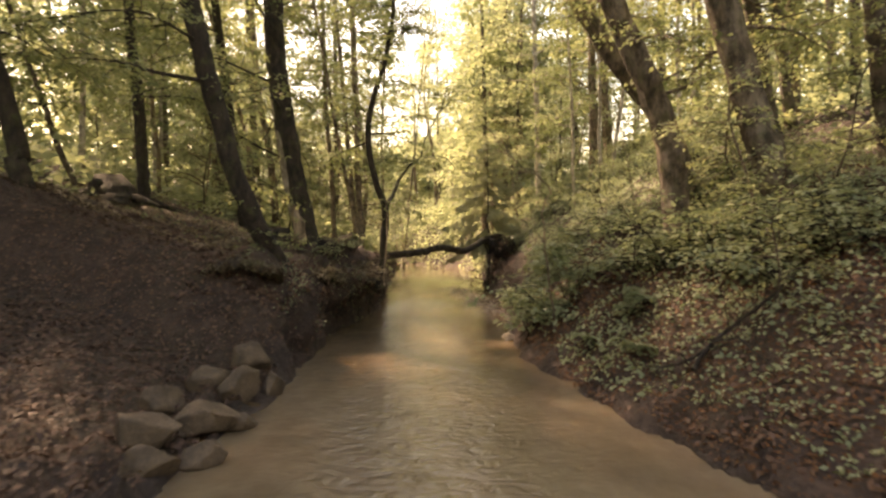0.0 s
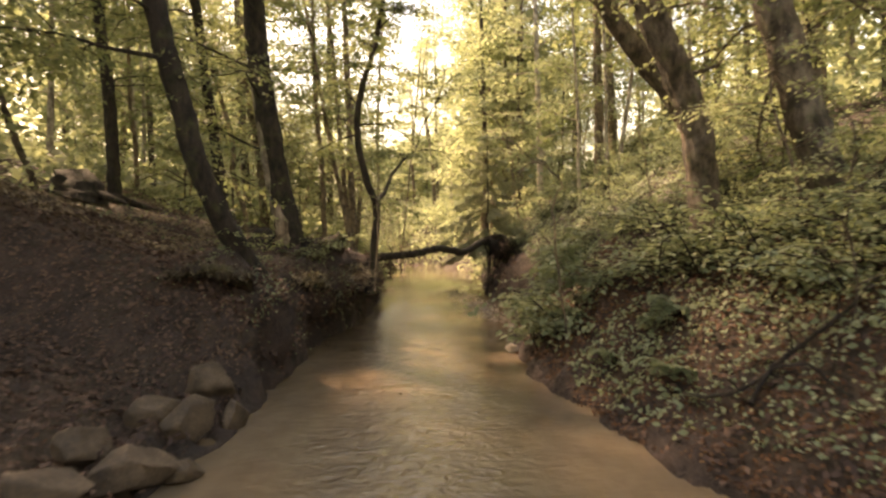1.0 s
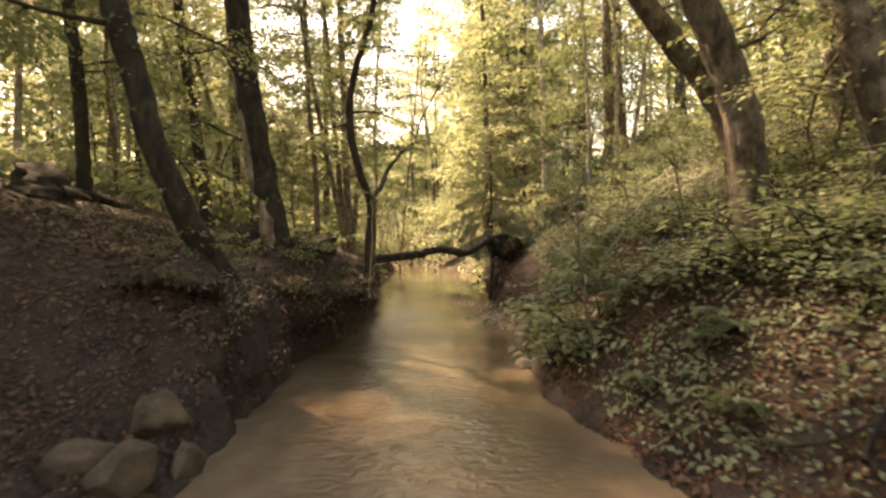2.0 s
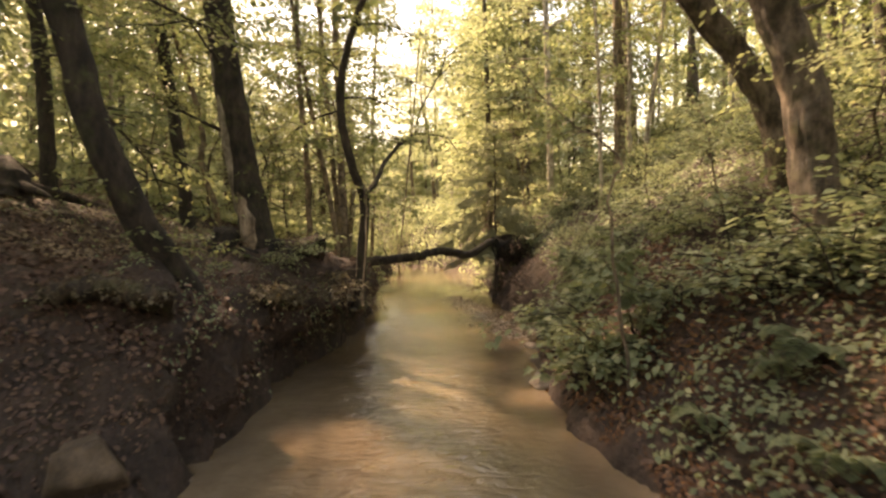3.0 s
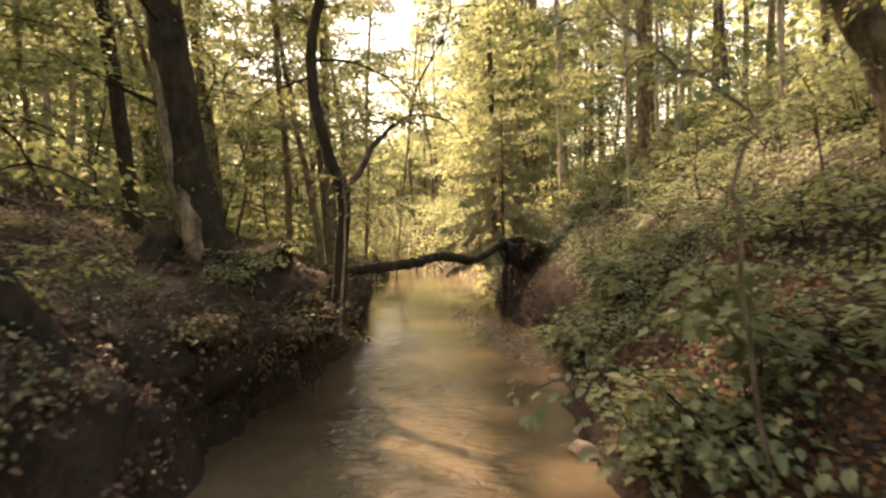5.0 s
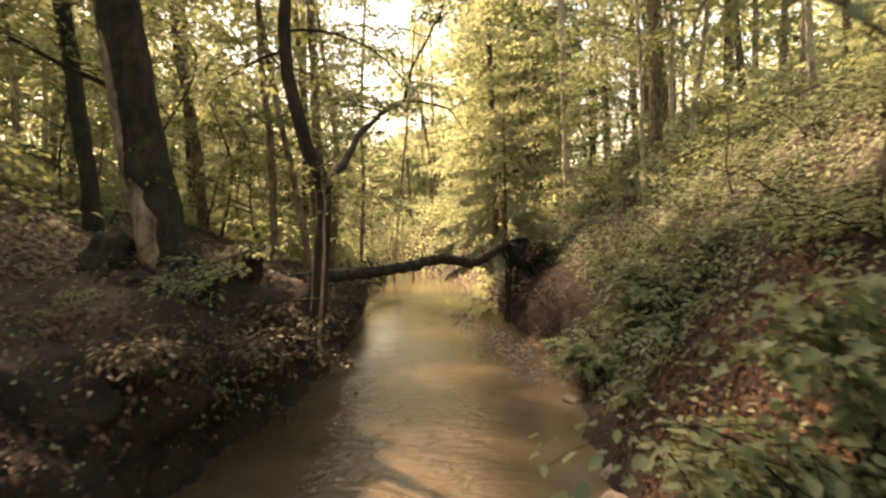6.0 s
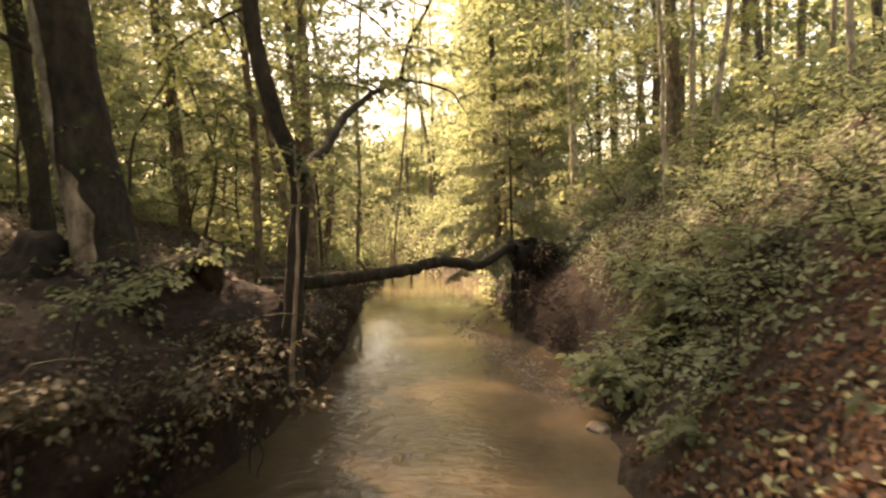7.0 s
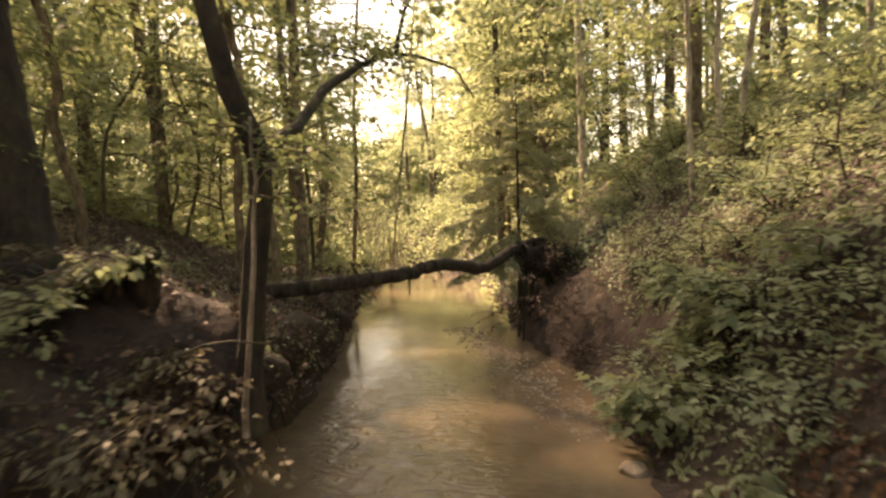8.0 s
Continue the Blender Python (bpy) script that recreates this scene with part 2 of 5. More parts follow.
def spline(pts, step=0.25):
    """Points along a smooth line through the control points."""
    p = np.asarray(pts, float)
    p = np.vstack([2 * p[0] - p[1], p, 2 * p[-1] - p[-2]])
    out = []
    for i in range(1, len(p) - 2):
        n = max(2, int(np.linalg.norm(p[i + 1] - p[i]) / step))
        t = np.linspace(0, 1, n, endpoint=False)[:, None]
        a, b, c, d = p[i - 1:i + 3]
        out.append(0.5 * (2 * b + (c - a) * t + (2 * a - 5 * b + 4 * c - d) * t ** 2 + (3 * b - a - 3 * c + d) * t ** 3))
    return np.vstack(out + [p[-2:-1]])


class Wood:
    """Collects tapered tubes into one mesh."""

    def __init__(self, rng):
        self.v, self.f, self.n, self.rng = [], [], 0, rng

    def tube(self, path, r0, r1, sides=6, flare=0.0, rough=0.0, power=1.0):
        path = np.asarray(path, float)
        k = len(path)
        s = np.linspace(0, 1, k)
        r = r0 + (r1 - r0) * s ** power
        if flare:
            length = np.concatenate([[0], np.cumsum(np.linalg.norm(np.diff(path, axis=0), axis=1))])
            r = r * (1 + flare * np.exp(-length / (2.2 * r0)))
        tan = unit(np.gradient(path, axis=0))
        ref = np.where(np.abs(tan[:, 2:3]) > 0.8, np.array([[1.0, 0, 0]]), np.array([[0, 0, 1.0]])) if np.ptp(np.abs(tan[:, 2])) < 0.3 else np.array([[0.31, 0.95, 0.05]])
        a = unit(np.cross(tan, ref))
        b = np.cross(tan, a)
        ang = np.linspace(0, 2 * np.pi, sides, endpoint=False)
        ring = np.cos(ang)[None, :, None] * a[:, None] + np.sin(ang)[None, :, None] * b[:, None]
        rr = np.repeat(r[:, None], sides, 1)
        if rough:
            lobes = 1 + rough * (np.sin(3 * ang + self.rng.uniform(0, 6)) * 0.5 + np.sin(2 * ang + self.rng.uniform(0, 6)) * 0.5)
            wob = self.rng.normal(0, rough * 0.35, (k, sides))
            rr = rr * (lobes[None] + wob)
        v = path[:, None] + ring * rr[..., None]
        idx = self.n + np.arange(k * sides).reshape(k, sides)
        q = np.stack([idx[:-1], np.roll(idx[:-1], -1, 1), np.roll(idx[1:], -1, 1), idx[1:]], -1).reshape(-1, 4)
        self.v.append(v.reshape(-1, 3))
        self.f.append(q)
        self.n += k * sides
        cap = self.n
        self.v.append(path[-1:] + tan[-1:] * r[-1] * 0.5)
        self.n += 1
        last = idx[-1]
        self.f.append(np.stack([last, np.roll(last, -1), np.full(sides, cap), np.full(sides, cap)], -1)[:, :3])
        return self

    def mesh(self, name, mat):
        return mesh_of(name, np.vstack(self.v), self.f_sorted(), mat, True)

    def f_sorted(self):
        return [np.vstack([f for f in self.f if f.shape[1] == n]) for n in (4, 3) if any(f.shape[1] == n for f in self.f)]


OUTLINES = {
    # half outlines: along the leaf, and out from the midrib
    "plain": ((0.0, 0.0), (0.45, 0.30), (1.0, 0.0)),
    "oval": ((0.0, 0.0), (0.22, 0.27), (0.62, 0.29), (1.0, 0.0)),
    "lobed": ((0.0, 0.0), (-0.06, 0.30), (0.22, 0.48), (0.26, 0.26), (0.62, 0.50), (0.60, 0.2), (1.0, 0.0)),
    "round": ((0.0, 0.0), (-0.08, 0.28), (0.2, 0.50), (0.6, 0.48), (0.9, 0.22), (1.0, 0.0)),
}


def leaf_mesh(name, pos, way, up, size, mat, shape="plain", fold=0.18):
    """A mesh of many leaves: feet, directions, faces' normals and lengths."""
    pos, way, up = np.asarray(pos, float), unit(way), np.asarray(up, float)
    side = unit(np.cross(way, up))
    nrm = np.cross(side, way)
    size = np.asarray(size, float)[:, None]
    o = OUTLINES[shape]
    cols = [(a, b) for a, b in o] + [(a, -b) for a, b in o[-2:0:-1]]
    v = np.stack([pos + size * (a * way + b * side + (abs(b) * fold * 2 - 0.25 * fold * max(a, 0) ** 2 * 2) * nrm) for a, b in cols], 1)
    n, k = len(pos), len(cols)
    base = (np.arange(n) * k)[:, None]
    m = len(o)
    if shape == "plain":
        faces = [base + np.array([[0, 1, 2, 3]])]
    else:
        right = np.arange(m)
        left = np.concatenate([[0], np.arange(k - 1, m - 2, -1)])
        faces = [base + right[None], base + left[None, ::-1]]
        faces = [np.vstack(faces)]
    return mesh_of(name, v.reshape(-1, 3), faces, mat)


def grow(rng, p, d, length, steps, droop=0.0, wander=0.18, rise=0.0):
    out = [np.array(p, float)]
    d = unit(d)
    for i in range(steps):
        d = unit(d + rng.normal(0, wander, 3) * np.array([1, 1, 0.6]) + np.array([0, 0, rise - droop * (i / steps)]))
        out.append(out[-1] + d * length / steps)
    return np.array(out)


class Leaves:
    def __init__(self, rng):
        self.rng, self.p, self.w, self.u, self.s = rng, [], [], [], []

    def spray(self, path, gap, size, spread=1.0, start=0.15, flat=0.35, two=True):
        """Leaves in a flat spray on both sides of a twig."""
        rng = self.rng
        seg = np.linalg.norm(np.diff(path, axis=0), axis=1)
        total = seg.sum()
        n = max(3, int(total * (1 - start) / gap))
        s = np.sort(rng.uniform(start, 1.0, n)) * total
        cum = np.concatenate([[0], np.cumsum(seg)])
        q = np.stack([np.interp(s, cum, path[:, i]) for i in range(3)], 1)
        i = np.clip(np.searchsorted(cum, s) - 1, 0, len(seg) - 1)
        tan = unit(np.diff(path, axis=0))[i]
        side = unit(np.cross(tan, np.array([0, 0, 1.0]) + rng.normal(0, 0.15, 3)))
        sign = np.where(np.arange(n) % 2 == 0, 1, -1)[:, None]
        off = rng.uniform(0.0, 1.0, (n, 1)) ** 1.0 * spread * size * 2.2
        w = unit(tan * rng.uniform(0.3, 1.0, (n, 1)) + side * sign * rng.uniform(0.5, 1.2, (n, 1)) + rng.normal(0, flat * 0.8, (n, 3)) - np.array([0, 0, 0.22]))
        u = unit(np.array([0, 0, 1.0]) + rng.normal(0, flat, (n, 3)))
        self.p.append(q + side * sign * off + rng.normal(0, size * 0.25, (n, 3)))
        self.w.append(w)
        self.u.append(u)
        self.s.append(size * rng.uniform(0.6, 1.25, n))

    def clear_strip(self, base):
        """No leaves high over the middle of the creek, where the crowns of both banks do not meet."""
        p = np.vstack(self.p)
        w = p + base
        keep = ~((w[:, 2] > 4.6) & (w[:, 0] > -0.4 - 0.048 * w[:, 1]) & (w[:, 0] < 0.4) & (w[:, 1] > 3))
        self.p, self.w, self.u, self.s = [p[keep]], [np.vstack(self.w)[keep]], [np.vstack(self.u)[keep]], [np.concatenate(self.s)[keep]]

    def mesh(self, name, mat, shape="plain"):
        return leaf_mesh(name, np.vstack(self.p), np.vstack(self.w), np.vstack(self.u), np.concatenate(self.s), mat, shape)


def crown(rng, wood, leaves, trunk, start, count, reach, leaf, gap, twigs=8, limb_r=0.03, elev=(0.0, 0.7), droop=0.25, sector=None, taper=0.5, subs=3, own=None):
    """Limbs with twigs and flat leaf sprays, on the trunk above the height start. own: a list that takes each limb's mesh by itself."""
    z0, z1 = max(start, trunk[0, 2]), trunk[-1, 2]
    for k in range(count):
        z = z0 + (z1 - z0) * ((k + rng.uniform(0, 1)) / count)
        p = np.array([np.interp(z, trunk[:, 2], trunk[:, i]) for i in range(3)])
        f = (z - z0) / max(z1 - z0, 0.1)
        az = rng.uniform(0, 2 * np.pi) if sector is None else rng.uniform(*sector)
        e = rng.uniform(*elev)
        length = reach * (1 - taper * f) * rng.uniform(0.6, 1.15)
        d = np.array([np.cos(az) * np.cos(e), np.sin(az) * np.cos(e), np.sin(e)])
        limb = grow(rng, p, d, length, 8, droop, 0.13)
        r = limb_r * (1 - 0.5 * f) * rng.uniform(0.7, 1.1)
        if own is None:
            wood.tube(limb, r, 0.004, 5)
        else:
            own.append(Wood(rng).tube(limb, r, 0.004, 6))
        leaves.spray(limb, gap * 0.8, leaf, 1.2, 0.45)
        for j in range(twigs):
            i = rng.uniform(0.2, 0.98) * (len(limb) - 1)
            a, b = int(i), min(int(i) + 1, len(limb) - 1)
            q = limb[a] + (limb[b] - limb[a]) * (i - a)
            t = unit(limb[b] - limb[a] + 1e-6)
            side = unit(np.cross(t, [0, 0, 1.0])) * rng.choice([-1, 1])
            tl = length * rng.uniform(0.22, 0.5)
            tw = grow(rng, q, t * rng.uniform(0.3, 1.0) + side + np.array([0, 0, rng.uniform(-0.15, 0.4)]), tl, 5, 0.18, 0.16)
            wood.tube(tw, 0.007 + limb_r * 0.12, 0.002, 3)
            leaves.spray(tw, gap, leaf, 1.3)
            for s in range(subs):
                c = int(rng.integers(1, 5))
                t2 = unit(tw[c + 1] - tw[c])
                sd = unit(np.cross(t2, [0, 0, 1.0])) * (1 if s % 2 else -1)
                sub = grow(rng, tw[c], t2 * 0.7 + sd + np.array([0, 0, rng.uniform(-0.25, 0.2)]), tl * rng.uniform(0.35, 0.7), 3, 0.15, 0.15)
                leaves.spray(sub, gap, leaf, 1.3, 0.0)


# ---- ground ----
EDGE_L = ((-40, -2.4), (3, -1.72), (6.6, -1.72), (7.5, -1.74), (8.6, -1.85), (10, -1.95), (11.3, -1.95), (12.4, -1.75), (13.3, -1.65), (15, -1.65), (20, -1.9), (26, -2.5), (30, -2.9), (34, -2.6), (38, -2.8), (43, -4.6), (50, -8), (60, -14), (90, -30))
EDGE_R = ((-40, 2.6), (3, 2.1), (4.5, 1.8), (6, 1.42), (8, 1.14), (9.8, 1.08), (11.5, 1.3), (13.6, 1.65), (15.5, 1.78), (17.2, 1.62), (19, 1.36), (20.5, 1.32), (22.5, 1.5), (27, 1.55), (34, 1.75), (38, 1.3), (42, -0.2), (46, -2.4), (50, -5), (60, -11), (90, -27))


BULGE = ((8.4, 0), (9.6, 0.3), (10.5, 0.78), (11.3, 0.95), (12.2, 0.6), (13.5, 0.36), (14.7, 0.4), (15.6, 0.15), (16.5, 0))


def edge(table, y):
    a = np.array(table, float)
    return np.interp(y, a[:, 0], a[:, 1])


WAVES = [(random.uniform(-1, 1) * f, random.uniform(-1, 1) * f, random.uniform(0, 6.3), 1 / f) for f in (0.35, 0.6, 1.0, 1.7, 2.6, 4.2, 6.5, 9.0) for _ in range(4)]


def rumple(x, y):
    return sum(a * np.sin(fx * x + fy * y + p) for fx, fy, p, a in WAVES) / 4


def smooth(t):
    t = np.clip(t, 0, 1)
    return t * t * (3 - 2 * t)


def bank_rise(y):
    return np.interp(y, (6.5, 8.9, 11.5), (0.97, 0.97, 1.05))


def height(x, y):
    """Height of the forest floor: creek bed, steep cut bank and rising slopes."""
    x, y = np.asarray(x, float), np.asarray(y, float)
    ripple = rumple(x * 1.3, y * 1.3)
    el, er = edge(EDGE_L, y) + 0.05 * np.sin(2.1 * y + 1.5) + 0.03 * np.sin(5.3 * y + 2.5), edge(EDGE_R, y) + 0.05 * np.sin(1.9 * y + 2) + 0.04 * np.sin(5.9 * y)
    s = el - x
    steep = np.interp(s, (0, 0.06, 0.14, 0.3, 0.6, 1.0, 1.7, 3.7, 6.0, 10, 20, 60), (0, 0.36, 0.66, 0.9, 1.12, 1.3, 1.53, 2.3, 2.95, 3.8, 6.2, 20)) * bank_rise(y)
    gentle = np.interp(s, (0, 0.15, 0.7, 1.6, 3.2, 6.0, 10, 20, 60), (0, 0.06, 0.20, 0.55, 1.1, 2.0, 3.2, 6.0, 20))
    k = smooth((y - 6.45) / 1.0)
    left = gentle * (1 - k) + steep * k
    left = left + 0.36 * np.exp(-((x + 2.6) / 0.55) ** 2 - ((y - 11.5) / 0.85) ** 2) * smooth(s / 0.45)
    s2 = x - er
    right = np.interp(s2, (0, 0.12, 0.5, 1.2, 3, 6, 8, 14, 60), (0, 0.22, 0.55, 1.1, 2.05, 3.0, 3.3, 3.5, 6))
    right = right * np.interp(y, (0, 6, 10, 15, 22, 40), (0.9, 1.0, 1.06, 1.38, 1.8, 1.6))
    cut = np.interp(s2, (0, 0.15, 0.4, 0.75), (0, 0.35, 0.85, 1.25))
    kc = smooth((y - 16.8) / 1.0) * smooth((23.5 - y) / 1.5)
    right = right * (1 - kc) + np.maximum(right, cut) * kc
    kb = smooth((y - 10.6) / 1.2) * smooth((17.4 - y) / 1.2)
    open_slope = np.interp(s2, (0, 0.12, 0.5, 1.2, 3, 6, 8, 14, 60), (0, 0.06, 0.38, 1.02, 2.0, 3.0, 3.3, 3.5, 6))
    ko = smooth((8.2 - y) / 1.2)
    right = right * (1 - ko) + open_slope * ko
    beach = np.interp(s2, (0, 0.45, 0.9, 1.6, 3, 6, 8, 14, 60), (0, 0.15, 0.55, 1.25, 2.05, 3.0, 3.3, 3.5, 6)) * np.interp(y, (10, 15, 22), (1.06, 1.38, 1.8))
    right = right * (1 - kb) + beach * kb
    bed = -0.12 - 0.3 * smooth(np.minimum(-s, -s2) / 0.8)
    z = np.where(s > 0, left, np.where(s2 > 0, right, bed))
    left_mound = 0.36 * np.exp(-((x + 2.28) ** 2 + (y - 8.0) ** 2) / 0.32)
    z = z + np.where(s > 0.12, left_mound, 0.0)
    far = smooth((y - 52) / 40) * 5
    out = np.maximum(s, s2)
    z = z + np.where(out > 0, np.minimum(out, 1.0) * ripple * np.interp(out, (0, 1, 10), (0.06, 0.10, 0.3)), 0.0)
    lump = np.sin(7.1 * x + 5.3 * y) * np.sin(6.3 * y - 4.1 * x + 1.7) + 0.6 * np.sin(13.7 * y + 9.1 * x + 0.6) * np.sin(15.1 * x - 3.7 * y)
    return z + far + np.where((out > 0.02) & (out < 2.5), np.where(s2 > 0, 0.035, 0.062) * lump * np.interp(out, (0.02, 0.15, 0.5, 1.0, 2.5), (0, 2.2, 1.5, 0.9, 0)), 0.0)


def coords(segments):
    out = [np.arange(a, b, st) for a, b, st in segments]
    return np.concatenate(out + [[segments[-1][1]]])


gx = coords(((-400, -60, 34), (-60, -16, 2.0), (-16, -6, 0.4), (-6, -3, 0.15), (-3, -2.2, 0.07), (-2.2, -0.9, 0.035), (-0.9, 0.9, 0.3), (0.9, 2.2, 0.05), (2.2, 4, 0.08), (4, 8, 0.2), (8, 20, 0.6), (20, 60, 2.5), (60, 400, 34)))
gy = coords(((-400, -40, 36), (-40, -2, 1.5), (-2, 2, 0.3), (2, 20, 0.13), (20, 40, 0.4), (40, 90, 1.2), (90, 600, 40)))
GX, GY = np.meshgrid(gx, gy)
GZ = height(GX, GY)
gi = np.arange(GX.size).reshape(GX.shape)
quads = np.stack([gi[:-1, :-1], gi[:-1, 1:], gi[1:, 1:], gi[1:, :-1]], -1).reshape(-1, 4)
# crags of the cut banks: the faces lean in and out
SL, SR = edge(EDGE_L, GY) - GX, GX - edge(EDGE_R, GY)
crag = np.sin(3.1 * GY + 2.2 * GZ) + 0.8 * np.sin(6.7 * GY - 5.1 * GZ + 1) + 0.6 * np.sin(11.3 * GY + 9.7 * GZ + 2) + 0.5 * np.sin(17 * GY - 13 * GZ)
push_l = np.interp(SL, (0.0, 0.1, 0.4, 0.9), (0, 1, 0.7, 0)) * smooth((GY - 6.6) / 0.8)
push_r = np.interp(SR, (0.0, 0.1, 0.4, 0.9), (0, 0.7, 0.5, 0))
GX = GX + np.where((np.abs(GX) < 5) & (GY > 1) & (GY < 30), 0.135 * crag * push_l + 0.05 * crag * push_r, 0.0)
# the turf stands out over the water where the creek has eaten under it
lip = np.where(SL > -0.01, smooth((GZ - 0.35) / 0.7) * np.interp(SL, (0, 0.5, 1.8), (1, 1, 0)), 0.0)
GX = GX + edge(BULGE, GY) * lip
ground = new("ground", mesh_of("ground", np.stack([GX, GY, GZ], -1).reshape(-1, 3), [quads], SOIL, True))
tagged(ground, "dark brown forest soil with a steep cut creek bank", "ground", kind="structure")

def water_level(y):
    """The creek runs down a gentle chute below the log."""
    return 0.34 * smooth((np.asarray(y, float) - 14.5) / 9.5)


wy = coords(((-40, 2, 2), (2, 24, 0.3), (24, 90, 2)))
wl, wr = edge(EDGE_L, wy) - 0.6, edge(EDGE_R, wy) + 0.6
wv = np.stack([np.stack([wl + (wr - wl) * f, wy, water_level(wy)], -1) for f in np.linspace(0, 1, 7)], 1)
wi = np.arange(len(wy) * 7).reshape(-1, 7)
wq = np.stack([wi[:-1, :-1], wi[:-1, 1:], wi[1:, 1:], wi[1:, :-1]], -1).reshape(-1, 4)
water = new("water", mesh_of("water", wv.reshape(-1, 3), [wq], WATER, True))
tagged(water, "shallow muddy brown creek water with small ripples", "water", kind="structure")


def on_ground(x, y, sink=0.0):
    el = float(edge(EDGE_L, y))
    if el - 0.2 < x < el + float(edge(BULGE, y)) and edge(BULGE, y) > 0:
        return 0.92 * float(bank_rise(y)) - sink
    return float(height(x, y)) - sink


# ---- trees that can be told apart ----
def thing(name, at=(0, 0, 0)):
    ob = new(name)
    ob.location = at
    return ob


def tree(name, pts, r0, r1, seed, bark, leafmat, label, limbs=12, start=3.0, reach=2.2, leaf=0.075, gap=0.035, twigs=8, limb_r=0.03, elev=(0.0, 0.6),
         sides=14, flare=0.5, extra=(), sector=None, group="", shape="plain", tufts=0, high=0):
    """pts: the trunk's line from its foot, in world metres; extra: further stems (points, r0, r1)."""
    rng = np.random.default_rng(seed)
    base = np.array([pts[0][0], pts[0][1], on_ground(pts[0][0], pts[0][1], 0.10 + 1.3 * r0)])
    p = np.array(pts, float) - base
    if p[0, 2] > 0.05:
        p = np.vstack([[p[0, 0], p[0, 1], 0.0], p])
    line = spline(p, 0.16)
    line[2:-1] += rng.normal(0, 0.008, (len(line) - 3, 3))
    root = thing(name, base)
    wood, twigwood, leaves, own = Wood(rng), Wood(rng), Leaves(rng), []
    wood.tube(line, r0, r1, sides if r0 < 0.12 else 22, flare, 0.12)
    part("trunk", wood.mesh("trunk", bark), root)
    for ex, a, b in extra:
        el = spline(np.array(ex, float) - base, 0.14)
        el[1:] += rng.normal(0, 0.008, (len(el) - 1, 3))
        w = Wood(rng).tube(el, a, b, 9, 0.2, 0.09)
        part("limb", w.mesh("limb", bark), root)
        outer = el[int(0.5 * len(el)):]
        crown(rng, twigwood, leaves, outer if outer[-1, 2] > outer[0, 2] else outer[::-1], -9, 8, reach * 0.6, leaf, gap, max(4, twigs - 4), 0.012, elev, subs=2)
    crown(rng, twigwood, leaves, line, start - base[2], limbs, reach, leaf, gap, twigs, limb_r, elev, sector=sector, own=own)
    for w in own:
        part("limb", w.mesh("limb", bark), root)
    # upper canopy, unseen on the near trees, added to shade creek and banks
    if high:
        crown(rng, twigwood, leaves, line, 6.3 - base[2], high, 3.8, 0.19, 0.085, 8, 0.04, (0.0, 0.5))
        leaves.clear_strip(base)
    if tufts:
        low = line[(line[:, 2] > 0.35) & (line[:, 2] < 4.0)]
        crown(rng, twigwood, leaves, low, -9, tufts, 0.34, 0.055, 0.03, 3, 0.006, (-0.2, 0.5), taper=0.0, subs=1)
    part("branchwork", twigwood.mesh("branchwork", bark), root, kind="stuff")
    part("crown", leaves.mesh("crown", leafmat, shape), root)
    return tagged(root, label, "tree", group)


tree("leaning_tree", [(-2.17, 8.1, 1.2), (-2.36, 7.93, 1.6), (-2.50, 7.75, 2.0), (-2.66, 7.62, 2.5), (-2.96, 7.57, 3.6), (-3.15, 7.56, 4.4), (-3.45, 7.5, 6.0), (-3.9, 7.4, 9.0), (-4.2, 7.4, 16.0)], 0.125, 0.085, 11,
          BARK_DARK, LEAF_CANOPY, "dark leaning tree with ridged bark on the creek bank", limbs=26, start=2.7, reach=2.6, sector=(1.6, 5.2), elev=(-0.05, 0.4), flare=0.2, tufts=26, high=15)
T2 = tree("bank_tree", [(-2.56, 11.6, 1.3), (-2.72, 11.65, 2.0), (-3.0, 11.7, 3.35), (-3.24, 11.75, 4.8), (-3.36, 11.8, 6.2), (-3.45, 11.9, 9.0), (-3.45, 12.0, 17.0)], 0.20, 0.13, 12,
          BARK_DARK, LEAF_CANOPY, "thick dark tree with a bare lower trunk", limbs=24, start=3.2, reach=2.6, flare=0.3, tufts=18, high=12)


def bark_patch(owner, line, r, z0, z1, mid, half, seed, name, mat, label):
    """A thin shell on a trunk: bare wood, or its lit side painted paler."""
    rng = np.random.default_rng(seed)
    base = np.array(owner.location)
    c = spline(np.array(line, float) - base, 0.1)
    zs = np.linspace(z0 - base[2], z1 - base[2], 16)
    ctr = np.stack([np.interp(zs, c[:, 2], c[:, i]) for i in range(3)], -1)
    f = np.linspace(-1, 1, 9)
    wide = half * (np.sin(np.linspace(0.25, 2.9, 16)) + rng.normal(0, 0.1, 16))
    ang = mid + f[None] * wide[:, None]
    rr = r * (np.linspace(1.12, 0.93, 16)[:, None] - 0.05 * np.abs(f)[None] ** 3) + rng.normal(0, 0.003, (16, 9))
    v = ctr[:, None] + np.stack([np.cos(ang) * rr, np.sin(ang) * rr, np.zeros_like(ang)], -1)
    idx = np.arange(16 * 9).reshape(16, 9)
    q = np.stack([idx[:-1, :-1], idx[:-1, 1:], idx[1:, 1:], idx[1:, :-1]], -1).reshape(-1, 4)
    part(name, mesh_of(name, v.reshape(-1, 3), [q], mat, True), owner, label)


